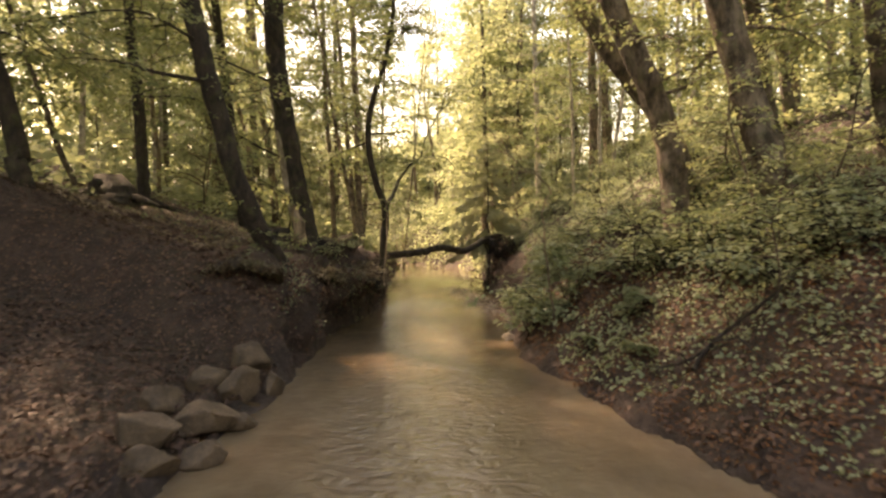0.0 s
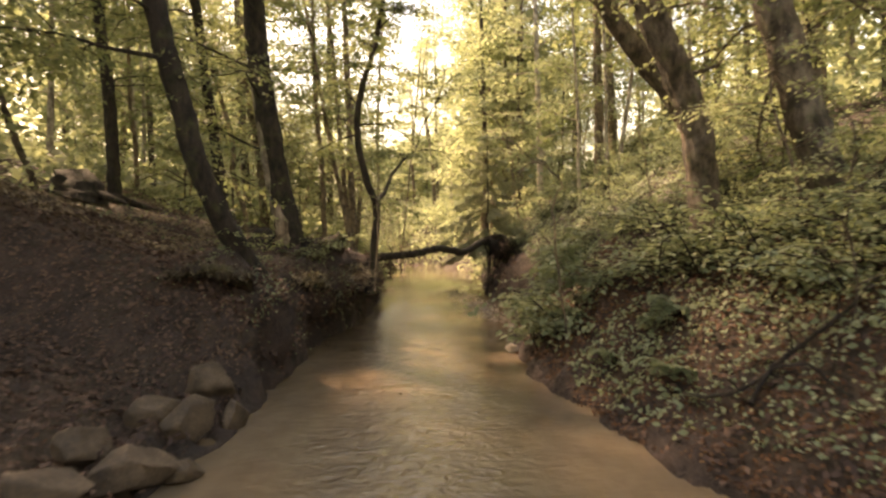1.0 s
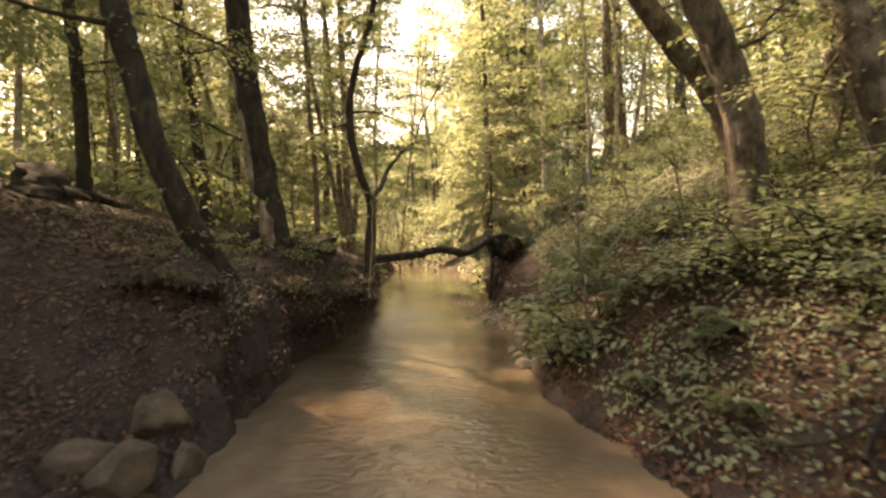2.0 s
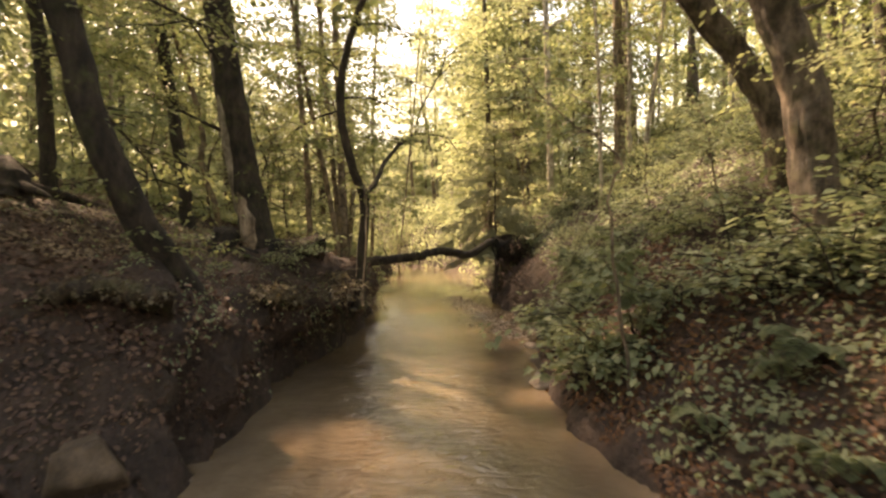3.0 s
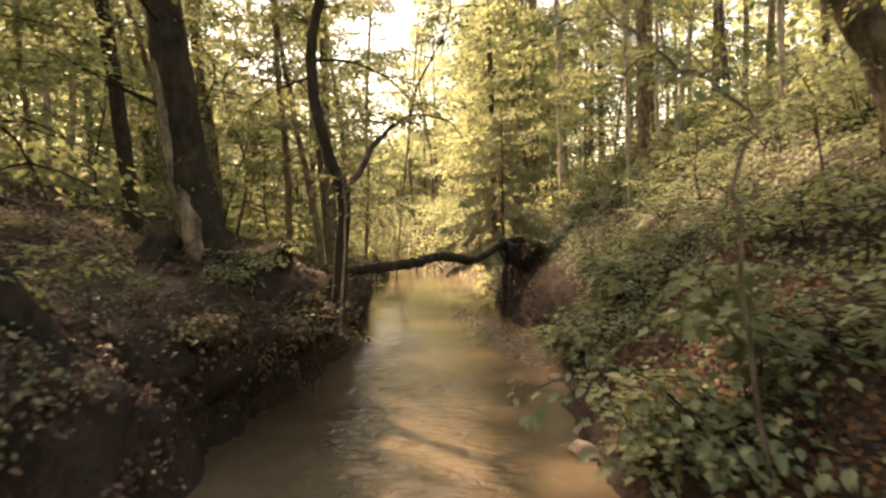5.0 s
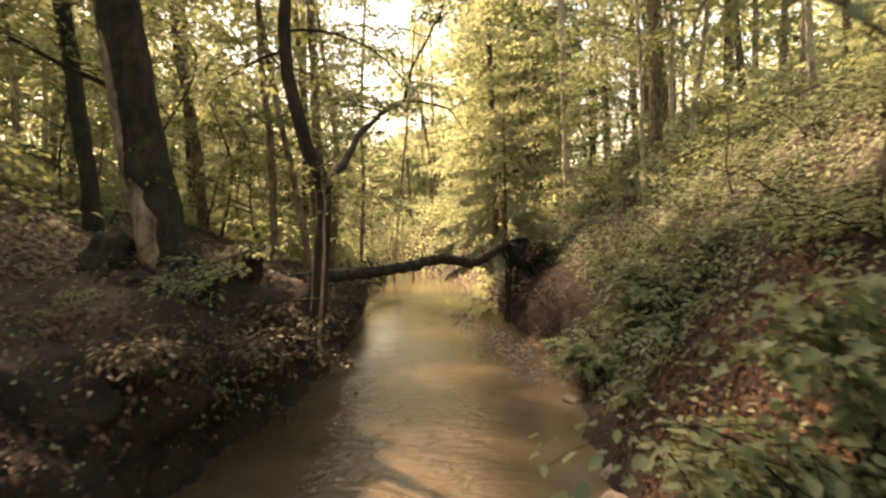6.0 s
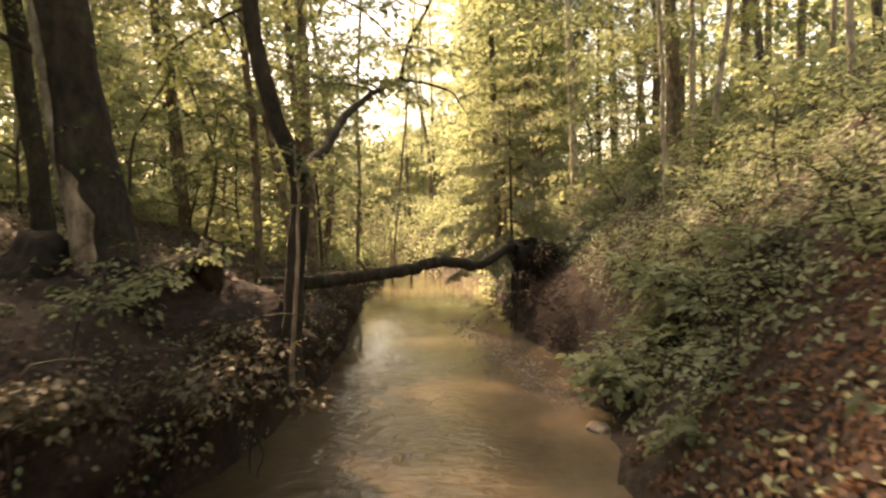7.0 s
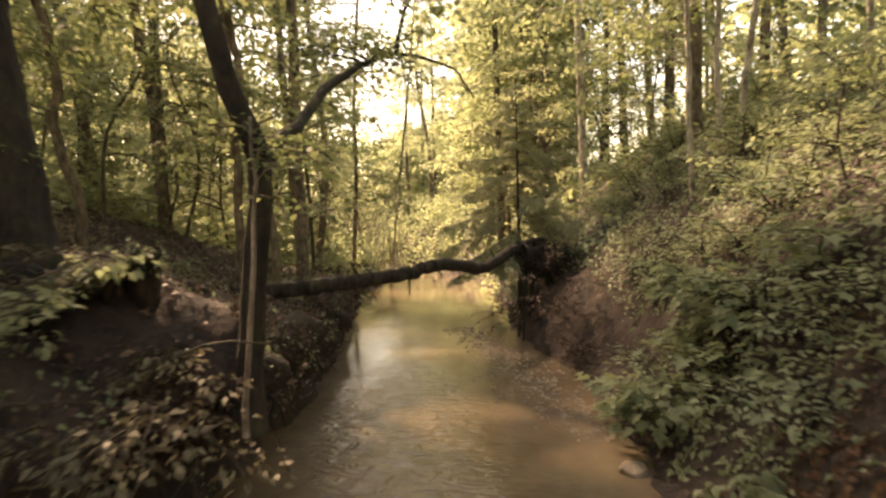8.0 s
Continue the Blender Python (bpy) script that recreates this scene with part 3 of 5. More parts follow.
T2_LINE = [(-2.56, 11.6, 1.3), (-2.72, 11.65, 2.0), (-3.0, 11.7, 3.35), (-3.24, 11.75, 4.8)]
bark_patch(T2, T2_LINE, 0.232, 1.45, 2.4, 4.2, 0.78, 5, "bare_patch", BARK_BARE, "pale bare wood where bark has peeled")
# light falling on the trunk's left side, painted as a paler shell
bark_patch(T2, T2_LINE, 0.222, 2.1, 4.4, 3.7, 0.66, 6, "lichen_patch", BARK_LIT, "lit left side of the trunk, painted as paler bark")
tree("forked_tree", [(-1.17, 11.3, 1.0), (-1.11, 11.3, 1.8), (-1.10, 11.3, 2.28), (-1.18, 11.26, 2.5), (-1.28, 11.22, 2.82), (-1.37, 11.2, 3.25), (-1.41, 11.2, 3.7), (-1.33, 11.2, 4.25), (-1.18, 11.25, 4.75), (-0.98, 11.3, 5.7), (-0.85, 11.3, 7.4)], 0.075, 0.026, 13,
            BARK_WET_SHADED, LEAF_CANOPY, "slender forked tree arching over the creek", limbs=16, start=3.3, reach=1.35, leaf=0.07, gap=0.026, twigs=8, limb_r=0.018, flare=0.6,
            extra=[([(-1.10, 11.3, 2.2), (-1.06, 11.5, 2.38), (-0.99, 11.75, 2.54), (-0.93, 12.1, 2.8), (-0.87, 12.4, 3.01), (-0.7, 13.0, 3.34), (-0.49, 13.6, 3.6), (-0.2, 14.0, 3.68), (0.07, 14.3, 3.68), (0.18, 14.5, 3.62), (0.3, 14.7, 3.46)], 0.046, 0.008),
                   ([(-0.49, 13.58, 3.60), (-0.45, 13.6, 3.87), (-0.36, 13.6, 4.12), (-0.2, 13.65, 4.42), (0.03, 13.7, 4.9), (0.1, 13.8, 5.4)], 0.022, 0.007)])
tree("bank_sapling", [(-1.08, 11.0, 1.0), (-1.04, 11.0, 1.72), (-1.03, 11.02, 2.1), (-1.06, 11.04, 2.45)], 0.018, 0.009, 52, BARK_BARE, LEAF_CANOPY, "thin pale sapling on the edge of the cut bank",
     limbs=6, start=2.0, reach=0.5, leaf=0.06, twigs=3, limb_r=0.006, sides=7, flare=0.2)
tree("leaning_beech", [(3.27, 8.2, 1.6), (3.2, 8.2, 2.3), (3.08, 8.2, 3.1), (2.84, 8.2, 3.73), (2.57, 8.2, 4.35), (2.32, 8.2, 4.95), (1.7, 8.2, 6.6), (1.0, 8.3, 9.5), (0.7, 8.4, 14.0)], 0.185, 0.10, 14,
           BARK_BEECH, LEAF_CANOPY, "leaning brown-grey beech on the slope", limbs=20, start=3.6, reach=2.4, sector=(-1.6, 1.6), elev=(-0.2, 0.4), flare=0.25, high=6)
tree("leaning_beech", [(4.3, 10.5, 2.2), (4.12, 10.5, 3.23), (3.7, 10.5, 3.97), (3.12, 10.5, 4.7), (2.72, 10.5, 5.3), (1.9, 10.5, 6.8), (1.3, 10.6, 9.5), (1.1, 10.7, 15.0)], 0.19, 0.10, 15,
           BARK_BEECH, LEAF_CANOPY, "second leaning beech behind its twin on the slope", limbs=22, start=4.0, reach=2.4, sector=(-1.6, 1.6), elev=(-0.2, 0.4), flare=0.25, high=6)
tree("beech", [(4.15, 7.2, 1.9), (3.92, 7.2, 2.6), (3.66, 7.2, 3.4), (3.44, 7.2, 4.15), (3.2, 7.2, 5.2), (2.9, 7.3, 8.0), (2.8, 7.4, 13.0)], 0.20, 0.12, 16,
          BARK_BEECH, LEAF_CANOPY, "thick leaning beech high on the slope", limbs=26, start=3.0, reach=2.8, sector=(-1.6, 1.6), elev=(-0.3, 0.3), flare=0.2, high=9)


def slim(name, foot, top, r, seed, bark=BARK_WOOD, leafmat=LEAF_CANOPY, rise=4.5, label="slender dark tree in the wood", **kw):
    """A slim straight tree through two points; its top goes on upwards."""
    f, t = np.array(foot, float), np.array(top, float)
    d = (t - f) / max(t[2] - f[2], 0.1)
    rng = np.random.default_rng(seed)
    bend = np.array([rng.normal(0, 0.1), rng.normal(0, 0.1), 0])
    pts = [f, (f + t) / 2 + bend * 0.4, t, t + d * rise + bend * 2]
    kw = {"limbs": 15, "start": f[2] + 1.8, "reach": 1.7, "leaf": 0.11, "gap": 0.05, "twigs": 7, "limb_r": 0.02, "sides": 9, "flare": 0.3, **kw}
    return tree(name, pts, r, r * 0.55, seed, bark, leafmat, label, **kw)


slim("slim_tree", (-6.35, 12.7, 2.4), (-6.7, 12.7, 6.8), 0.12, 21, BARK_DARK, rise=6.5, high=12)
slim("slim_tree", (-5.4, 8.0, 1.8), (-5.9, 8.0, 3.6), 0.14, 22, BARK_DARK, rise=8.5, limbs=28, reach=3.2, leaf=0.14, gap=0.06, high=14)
slim("slim_tree", (-6.6, 11.0, 2.1), (-7.2, 11.0, 3.7), 0.06, 23, BARK_GREY)
slim("slim_tree", (-7.6, 16.0, 2.8), (-7.8, 16.0, 5.5), 0.055, 24)
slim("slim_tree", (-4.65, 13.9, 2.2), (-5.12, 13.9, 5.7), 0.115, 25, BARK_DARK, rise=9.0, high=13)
slim("slim_tree", (-4.9, 16.0, 2.4), (-5.3, 16.0, 4.6), 0.07, 26)
slim("slim_tree", (-5.6, 20.0, 2.7), (-6.2, 20.0, 7.0), 0.12, 27)
slim("slim_tree", (-8.0, 22.0, 2.9), (-8.6, 22.0, 6.0), 0.15, 28)
slim("slim_tree", (-2.6, 18.9, 1.9), (-2.75, 18.9, 6.0), 0.115, 29, rise=10.0, high=5)
slim("slim_tree", (-2.8, 27.0, 1.7), (-2.75, 27.0, 7.0), 0.075, 30, limbs=30, reach=2.0, leaf=0.10, gap=0.05, rise=8.0, high=12)
slim("slim_tree", (-2.45, 37.5, 0.6), (-1.5, 37.5, 10.4), 0.065, 31, BARK_GREY, LEAF_LIT, limbs=12)
slim("slim_tree", (-3.1, 17.0, 1.8), (-3.35, 17.0, 6.0), 0.075, 32, rise=7.0, limbs=14, reach=1.9, start=2.9, high=4)
slim("slim_tree", (-2.3, 16.0, 1.8), (-2.8, 16.0, 4.4), 0.06, 33, limbs=13, reach=1.9, start=2.9)
slim("slim_tree", (-2.9, 20.0, 1.8), (-3.4, 20.0, 7.5), 0.085, 34, rise=9.0, high=5)
slim("slope_tree", (6.1, 10.8, 3.0), (5.65, 10.8, 5.6), 0.15, 41, BARK_GREY, rise=8.0, high=8, limbs=20, start=3.2, reach=2.4, label="grey trunk on the upper slope")
slim("slope_tree", (6.9, 11.6, 3.2), (6.5, 11.6, 6.0), 0.12, 56, BARK_GREY, rise=8.0, limbs=24, start=3.2, reach=2.4, label="grey trunk on the upper slope")
slim("slope_tree", (5.6, 7.4, 2.6), (5.3, 7.4, 5.0), 0.15, 57, BARK_GREY, rise=8.0, high=6, limbs=22, start=2.8, reach=2.4, label="grey trunk on the upper slope")
slim("slope_tree", (5.0, 19.8, 4.0), (4.95, 19.8, 8.0), 0.15, 42, limbs=10, start=6.4, rise=8.0, high=8, label="dark straight trunk on the slope")
slim("slope_tree", (3.95, 24.5, 3.2), (3.75, 24.5, 11.0), 0.12, 43, BARK_PALE, LEAF_LIT, rise=6.0, high=10, label="pale birch-like trunk on the slope")
slim("slope_tree", (6.35, 22.9, 4.6), (6.2, 22.9, 8.0), 0.17, 44, rise=8.0, high=7, limbs=10, start=7.2, label="dark trunk at the top of the slope")
slim("slope_tree", (5.2, 18.5, 3.6), (5.6, 18.5, 6.5), 0.06, 45, BARK_PALE, limbs=9, start=6.2, label="pale slim trunk on the slope")
slim("slope_tree", (4.9, 18.5, 3.6), (4.86, 18.5, 6.5), 0.06, 46, BARK_PALE, limbs=9, start=6.2, label="pale slim trunk on the slope")
slim("slope_tree", (3.75, 17.0, 2.8), (3.7, 17.0, 5.0), 0.05, 47, BARK_PALE, label="pale slim trunk on the slope")
slim("slope_tree", (9.6, 35.0, 6.5), (9.4, 35.0, 13.0), 0.2, 48, limbs=10, start=10.5, label="dark trunk at the top of the slope")
slim("slope_tree", (8.2, 16.0, 5.2), (8.0, 16.0, 8.0), 0.16, 49, label="dark trunk at the top of the slope")
slim("slope_tree", (7.2, 14.0, 4.6), (7.1, 14.0, 7.0), 0.11, 50, BARK_GREY, label="grey trunk on the upper slope")
tree("bent_sapling", [(1.45, 7.8, 0.6), (1.30, 7.8, 1.95), (1.42, 7.8, 2.22), (1.30, 7.85, 2.42), (1.1, 7.9, 2.55), (0.88, 7.95, 2.75), (0.6, 8.2, 3.2)], 0.017, 0.005, 51, BARK_WOOD, LEAF_LIME,
     "thin bent sapling leaning over the creek", limbs=6, start=2.3, reach=0.6, leaf=0.06, twigs=3, limb_r=0.006, sides=6, flare=0.0)


# ---- wood behind: shared trees, set again and again ----
def wood_tree(seed, tall, r, bark, leafmat, start, limbs, reach, leaf, gap, twigs=8):
    rng = np.random.default_rng(seed)
    root = thing("wood_tree")
    p = [(0, 0, -0.3), (rng.normal(0, 0.12), rng.normal(0, 0.12), tall * 0.3), (rng.normal(0, 0.3), rng.normal(0, 0.3), tall * 0.7), (rng.normal(0, 0.5), rng.normal(0, 0.5), tall)]
    line = spline(p, 0.4)
    w, tw, lv = Wood(rng).tube(line, r, r * 0.25, 8, 0.4, 0.08), Wood(rng), Leaves(rng)
    crown(rng, tw, lv, line, start, limbs, reach, leaf, gap, twigs, 0.025, (0.0, 0.7), subs=2)
    part("trunk", w.mesh("trunk", bark), root)
    part("branchwork", tw.mesh("branchwork", bark), root, kind="stuff")
    part("crown", lv.mesh("crown", leafmat), root)
    return tagged(root, "slender tree with yellow-green autumn leaves in the wood", "tree", "trees of the wood")


KINDS = [wood_tree(101, 11, 0.10, BARK_WOOD, LEAF_CANOPY, 1.6, 22, 2.4, 0.185, 0.09),
         wood_tree(102, 13, 0.13, BARK_GREY, LEAF_CANOPY, 2.2, 24, 2.8, 0.20, 0.095),
         wood_tree(103, 8, 0.06, BARK_GREY, LEAF_LIT, 0.9, 20, 2.1, 0.175, 0.085),
         wood_tree(104, 10, 0.08, BARK_PALE, LEAF_LIT, 1.5, 20, 2.4, 0.20, 0.09),
         wood_tree(105, 15, 0.18, BARK_WOOD, LEAF_LIT, 3.0, 28, 3.4, 0.23, 0.105)]
rng = np.random.default_rng(7)
spots = [(-3.4, 23), (3.2, 29), (5.5, 27), (-9, 18), (-10, 13), (-11, 24), (-8.5, 9.5), (-9.5, 5.5), (-6.5, 4.5), (-14, 34),
         (-13, 17), (3.6, 36), (2.6, 45), (7, 36), (10, 32), (-15, 29), (-13, 40), (5.5, 44), (-16, 44), (10, 44), (2.2, 55), (6, 56), (-8, 57), 
          (-13, 5), (-17, 27)]
spots += [(-10, 20.5), (-12, 13), (-8, 14), (7.2, 27), (4.6, 32), (3.4, 41), (2.4, 50), (3.0, 33), (2.9, 33)]
spots += [(-5, -2), (5.5, -3), (-9, -6), (9, -5), (-4, -9), (4, -10), (0.5, -16), (-9, -12), (8, -13)]
for i, (x, y) in enumerate(spots):
    x, y = x + rng.uniform(-0.5, 0.5), y + rng.uniform(-0.6, 0.6)
    k = KINDS[i] if i < len(KINDS) else None
    m = pose(x, y, on_ground(x, y), rng.normal(0, 3), rng.normal(0, 3), rng.uniform(0, 360))
    if k:
        k.matrix_basis = m
    else:
        copy_thing(KINDS[int(rng.integers(0, len(KINDS)))], m)


TALL = [wood_tree(121, 16, 0.15, BARK_WOOD, LEAF_CANOPY, 5.8, 16, 2.6, 0.14, 0.075), wood_tree(122, 15, 0.11, BARK_GREY, LEAF_CANOPY, 5.0, 15, 2.2, 0.13, 0.07), wood_tree(123, 13, 0.07, BARK_PALE, LEAF_CANOPY, 4.4, 13, 1.8, 0.12, 0.07)]
rng = np.random.default_rng(27)
for i, (x, y) in enumerate(((7.4, 9.0), (8.6, 12.4), (10.5, 10.2), (9.4, 16.2), (7.9, 19.0), (11.8, 14.5), (10.4, 21.0), (8.8, 24.2), (12.6, 19.2), (11.5, 26.0), (14.0, 23.5), (9.6, 29.5), (13.2, 31.0), (6.6, 16.5), (15.5, 28), (7.0, 5.2), (9.6, 6.6), (13.5, 37), (15.2, 17.5), (13.4, 11.2), (8.2, 22.0), (7.5, 12.8))):
    m = pose(x, y, on_ground(x, y), rng.normal(0, 2), rng.normal(0, 2), rng.uniform(0, 360))
    if i < 3:
        TALL[i].matrix_basis = m
    else:
        copy_thing(TALL[int(rng.integers(0, 3))], m)
    tagged(TALL[min(i, 2)], "tall straight tree with a high crown on the ridge", "tree", "trees of the ridge")

SAPLINGS = [wood_tree(111, 4.6, 0.035, BARK_WOOD, LEAF_LIT, 0.6, 13, 1.5, 0.085, 0.045, 6),
            wood_tree(112, 3.6, 0.028, BARK_GREY, LEAF_CANOPY, 0.4, 12, 1.3, 0.08, 0.045, 6),
            wood_tree(113, 5.5, 0.04, BARK_GREY, LEAF_LIT, 0.9, 13, 1.6, 0.10, 0.05, 6)]
rng = np.random.default_rng(17)
spots = []
for y in np.arange(9.5, 44, 2.3):
    for side, table in ((-1, EDGE_L), (1, EDGE_R)):
        for s in (1.6, 4.0, 6.5, 9.5):
            if rng.uniform() < (0.55 if y > 15 else 0.35) and not (s < 3 and y < 18) and not (side < 0 and s < 8 and y < 15.5) and not (side > 0 and y < 23 and rng.uniform() < 0.7):
                spots.append((float(edge(table, y)) + side * (s + rng.uniform(-0.9, 0.9)), y + rng.uniform(-1, 1)))
spots += [(rng.uniform(-9.5, -3.2), rng.uniform(19, 42)) for k in range(34)]
for i, (x, y) in enumerate(spots):
    m = pose(x, y, on_ground(x, y), rng.normal(0, 5), rng.normal(0, 5), rng.uniform(0, 360))
    if i < 3:
        SAPLINGS[i].matrix_basis = m
    else:
        copy_thing(SAPLINGS[int(rng.integers(0, 3))], m)
    tagged(SAPLINGS[min(i, 2)], "thin understorey sapling with yellow-green leaves", "sapling", "saplings of the wood")


KINDS.append(wood_tree(106, 21, 0.16, BARK_GREY, LEAF_LIT, 3.5, 36, 3.4, 0.25, 0.11))
KINDS[5].matrix_basis = pose(3.3, 32, on_ground(3.3, 32), 0, 0, 40)
for x, y, i in ((3.3, 40.0, 5), (3.4, 47.0, 5), (-13.5, 36.0, 5), (-5.2, 29.0, 5), (-7.4, 24.0, 5), (2.3, 31.0, 5), (6.5, 29.0, 5), (8.0, 37.0, 5), (3.8, 30.0, 4), (-15.5, 38.0, 1), (2.9, 35.0, 4), (-14.5, 46.0, 4), (2.9, 43.0, 4), (2.7, 38.5, 4), (-0.6, 54.0, 4), (-2.6, 60.0, 4), (0.8, 49.0, 3), (-1.6, 66.0, 5), (-0.3, 58.0, 5)):
    copy_thing(KINDS[i], pose(x, y, on_ground(x, y), rng.normal(0, 2), rng.normal(0, 2), rng.uniform(0, 360)))


# ---- log across the creek ----
def log_bridge():
    rng = np.random.default_rng(61)
    base = np.array([-1.7, 15.5, 1.3])
    root = thing("fallen_log", base)
    line = spline(np.array([(-2.5, 14.9, 1.30), (-2.1, 15.2, 1.30), (-1.65, 15.5, 1.33), (-1.16, 16.2, 1.36), (-0.57, 16.8, 1.43), (-0.24, 17.2, 1.51), (0.11, 17.6, 1.53), (0.34, 17.9, 1.49), (0.56, 18.2, 1.44), (0.9, 18.6, 1.53), (1.2, 19.0, 1.73), (1.5, 19.25, 1.84)]) - base, 0.09)
    line[1:-1] += rng.normal(0, 0.012, (len(line) - 2, 3))
    part("trunk", Wood(rng).tube(line, 0.10, 0.10, 14, 0.0, 0.16).mesh("trunk", BARK_WET_SHADED), root)
    for a, b, r in (((-0.55, 16.82, 1.38), (-0.54, 16.8, 1.10), 0.022), ((-1.2, 16.1, 1.42), (-1.3, 16.0, 1.62), 0.02), ((0.92, 18.65, 1.5), (0.8, 18.5, 1.78), 0.022), ((0.2, 17.7, 1.47), (0.24, 17.7, 1.3), 0.014)):
        part("branch_stub", Wood(rng).tube(spline(np.array([a, b]) - base, 0.06), r, r * 0.5, 6, 0, 0.1).mesh("branch_stub", BARK_WET_SHADED), root)
    for k in range(14):
        end = np.array([rng.uniform(1.25, 2.5), rng.uniform(18.5, 19.6), 0.0])
        end[2] = on_ground(end[0], end[1], 0.12)
        top = np.array([1.42, 19.2, 1.8]) + rng.normal(0, 0.06, 3)
        mid = (top + end) / 2 + np.array([0.12, -0.08, rng.uniform(0.05, 0.3)]) + rng.normal(0, 0.08, 3)
        part("root", Wood(rng).tube(spline(np.array([top, mid, end]) - base, 0.08), rng.uniform(0.03, 0.065), 0.012, 8, 0, 0.2).mesh("root", BARK_WET_SHADED), root)
    # black lump in the root hollow; the hollow's shade is its colour
    plate = spline(np.array([(1.38, 19.05, 1.62), (1.75, 19.25, 1.55), (2.2, 19.5, 1.45), (2.5, 19.6, 1.35)]) - base, 0.08)
    part("root_plate", Wood(rng).tube(plate, 0.24, 0.40, 20, 0.0, 0.42).mesh("root_plate", BARK_ROT_SHADE), root, "earthy root plate, black with the painted shade of the hollow")
    return tagged(root, "dark wet fallen log lying across the creek", "log")


log_bridge()


# ---- young spruce ----
def spruce(x, y, z, tall):
    rng = np.random.default_rng(71)
    root = thing("young_spruce", (x, y, z))
    w, tw, lv = Wood(rng), Wood(rng), Leaves(rng)
    line = spline([(0, 0, -0.3), (-0.02, 0, tall * 0.4), (-0.05, 0.02, tall)], 0.15)
    w.tube(line, 0.05, 0.008, 8, 0.2, 0.05)
    for k in range(46):
        f = (k + rng.uniform(0, 1)) / 46
        zz = 1.35 + f * (tall - 1.4)
        p = np.array([np.interp(zz, line[:, 2], line[:, i]) for i in range(3)])
        az = k * 2.4 + rng.normal(0, 0.3)
        length = (2.0 * (1 - f) ** 0.9 + 0.12) * rng.uniform(0.65, 1.2)
        limb = grow(rng, p, (np.cos(az), np.sin(az), 0.15 - 0.6 * (1 - f)), length, 8, -0.02, 0.07)
        tw.tube(limb, 0.011, 0.003, 4)
        lv.spray(limb, 0.008, 0.06, 0.3, 0.1, 0.6)
        for j in range(int(4 + 12 * length)):
            i = rng.uniform(0.15, 0.98) * 8
            a = int(i)
            q = limb[a] + (limb[min(a + 1, 8)] - limb[a]) * (i - a)
            t = unit(limb[min(a + 1, 8)] - limb[max(a - 1, 0)])
            side = unit(np.cross(t, [0, 0, 1.0])) * rng.choice([-1, 1])
            s = grow(rng, q, t + side * 0.7 + np.array([0, 0, -0.55]), length * (1.05 - i / 10) * 0.42, 4, 0.35, 0.06)
            lv.spray(s, 0.009, 0.06, 0.3, 0.0, 0.6)
    part("trunk", w.mesh("trunk", BARK_DARK), root)
    part("branchwork", tw.mesh("branchwork", BARK_DARK), root, kind="stuff")
    part("foliage", lv.mesh("foliage", NEEDLE), root, kind="stuff")
    return tagged(root, "young dark green spruce on the bank beside the log", "spruce tree")


spruce(1.55, 20.2, on_ground(1.55, 20.2, 0.1), 4.9)


# ---- stones ----
def stone(name, x, y, z, sx, sy, sz, turn, seed, mat, label, group="", flat=0.7):
    rng = np.random.default_rng(seed)
    bm = bmesh.new()
    bmesh.ops.create_icosphere(bm, subdivisions=4, radius=1)
    dirs = unit(rng.normal(0, 1, (17, 3)))
    cuts = rng.uniform(flat, 0.95, 17)
    for v in bm.verts:
        p = np.array(v.co)
        for d, c in zip(dirs, cuts):
            e = p @ d - c
            if e > 0:
                p = p - d * e
        n = noise.noise(Vector(p * 2.1) + Vector((seed, 0, 0))) * 0.10 + noise.noise(Vector(p * 6) + Vector((0, seed, 0))) * 0.045 + noise.noise(Vector(p * 15) + Vector((0, 0, seed))) * 0.02
        v.co = Vector(p * (1 + n)) * Vector((sx, sy, sz)).length / Vector((sx, sy, sz)).length
        v.co = Vector((v.co.x * sx, v.co.y * sy, v.co.z * sz))
    me = bpy.data.meshes.new(name)
    bm.to_mesh(me)
    bm.free()
    me.polygons.foreach_set("use_smooth", np.ones(len(me.polygons), dtype=bool))
    me.materials.append(mat)
    ob = new(name, me)
    ob.matrix_basis = pose(x, y, z, 0, 0, turn)
    return tagged(ob, label, "rock", group)


for i, (x, y, z, a, b, c, turn) in enumerate((
        (-2.14, 6.6, 0.22, 0.27, 0.25, 0.23, 10), (-1.95, 5.6, 0.12, 0.32, 0.17, 0.20, 48), (-1.74, 6.1, 0.04, 0.10, 0.20, 0.17, -12), (-1.93, 4.75, 0.10, 0.34, 0.17, 0.17, 42),
        (-2.22, 5.75, 0.16, 0.26, 0.18, 0.2, 30), (-2.15, 4.25, 0.12, 0.3, 0.19, 0.19, 35), (-1.66, 4.95, 0.0, 0.16, 0.09, 0.08, 40), (-1.68, 4.15, 0.02, 0.20, 0.13, 0.10, 38), (-1.9, 3.8, 0.06, 0.24, 0.16, 0.13, 50), (-2.3, 4.9, 0.2, 0.2, 0.15, 0.14, 60))):
    stone("bank_rock", x, y, z + 0.05, a, b, c * 1.2, turn, 200 + i, STONE, "brown muddy boulder at the water's edge", "rocks on the bank", 0.5)
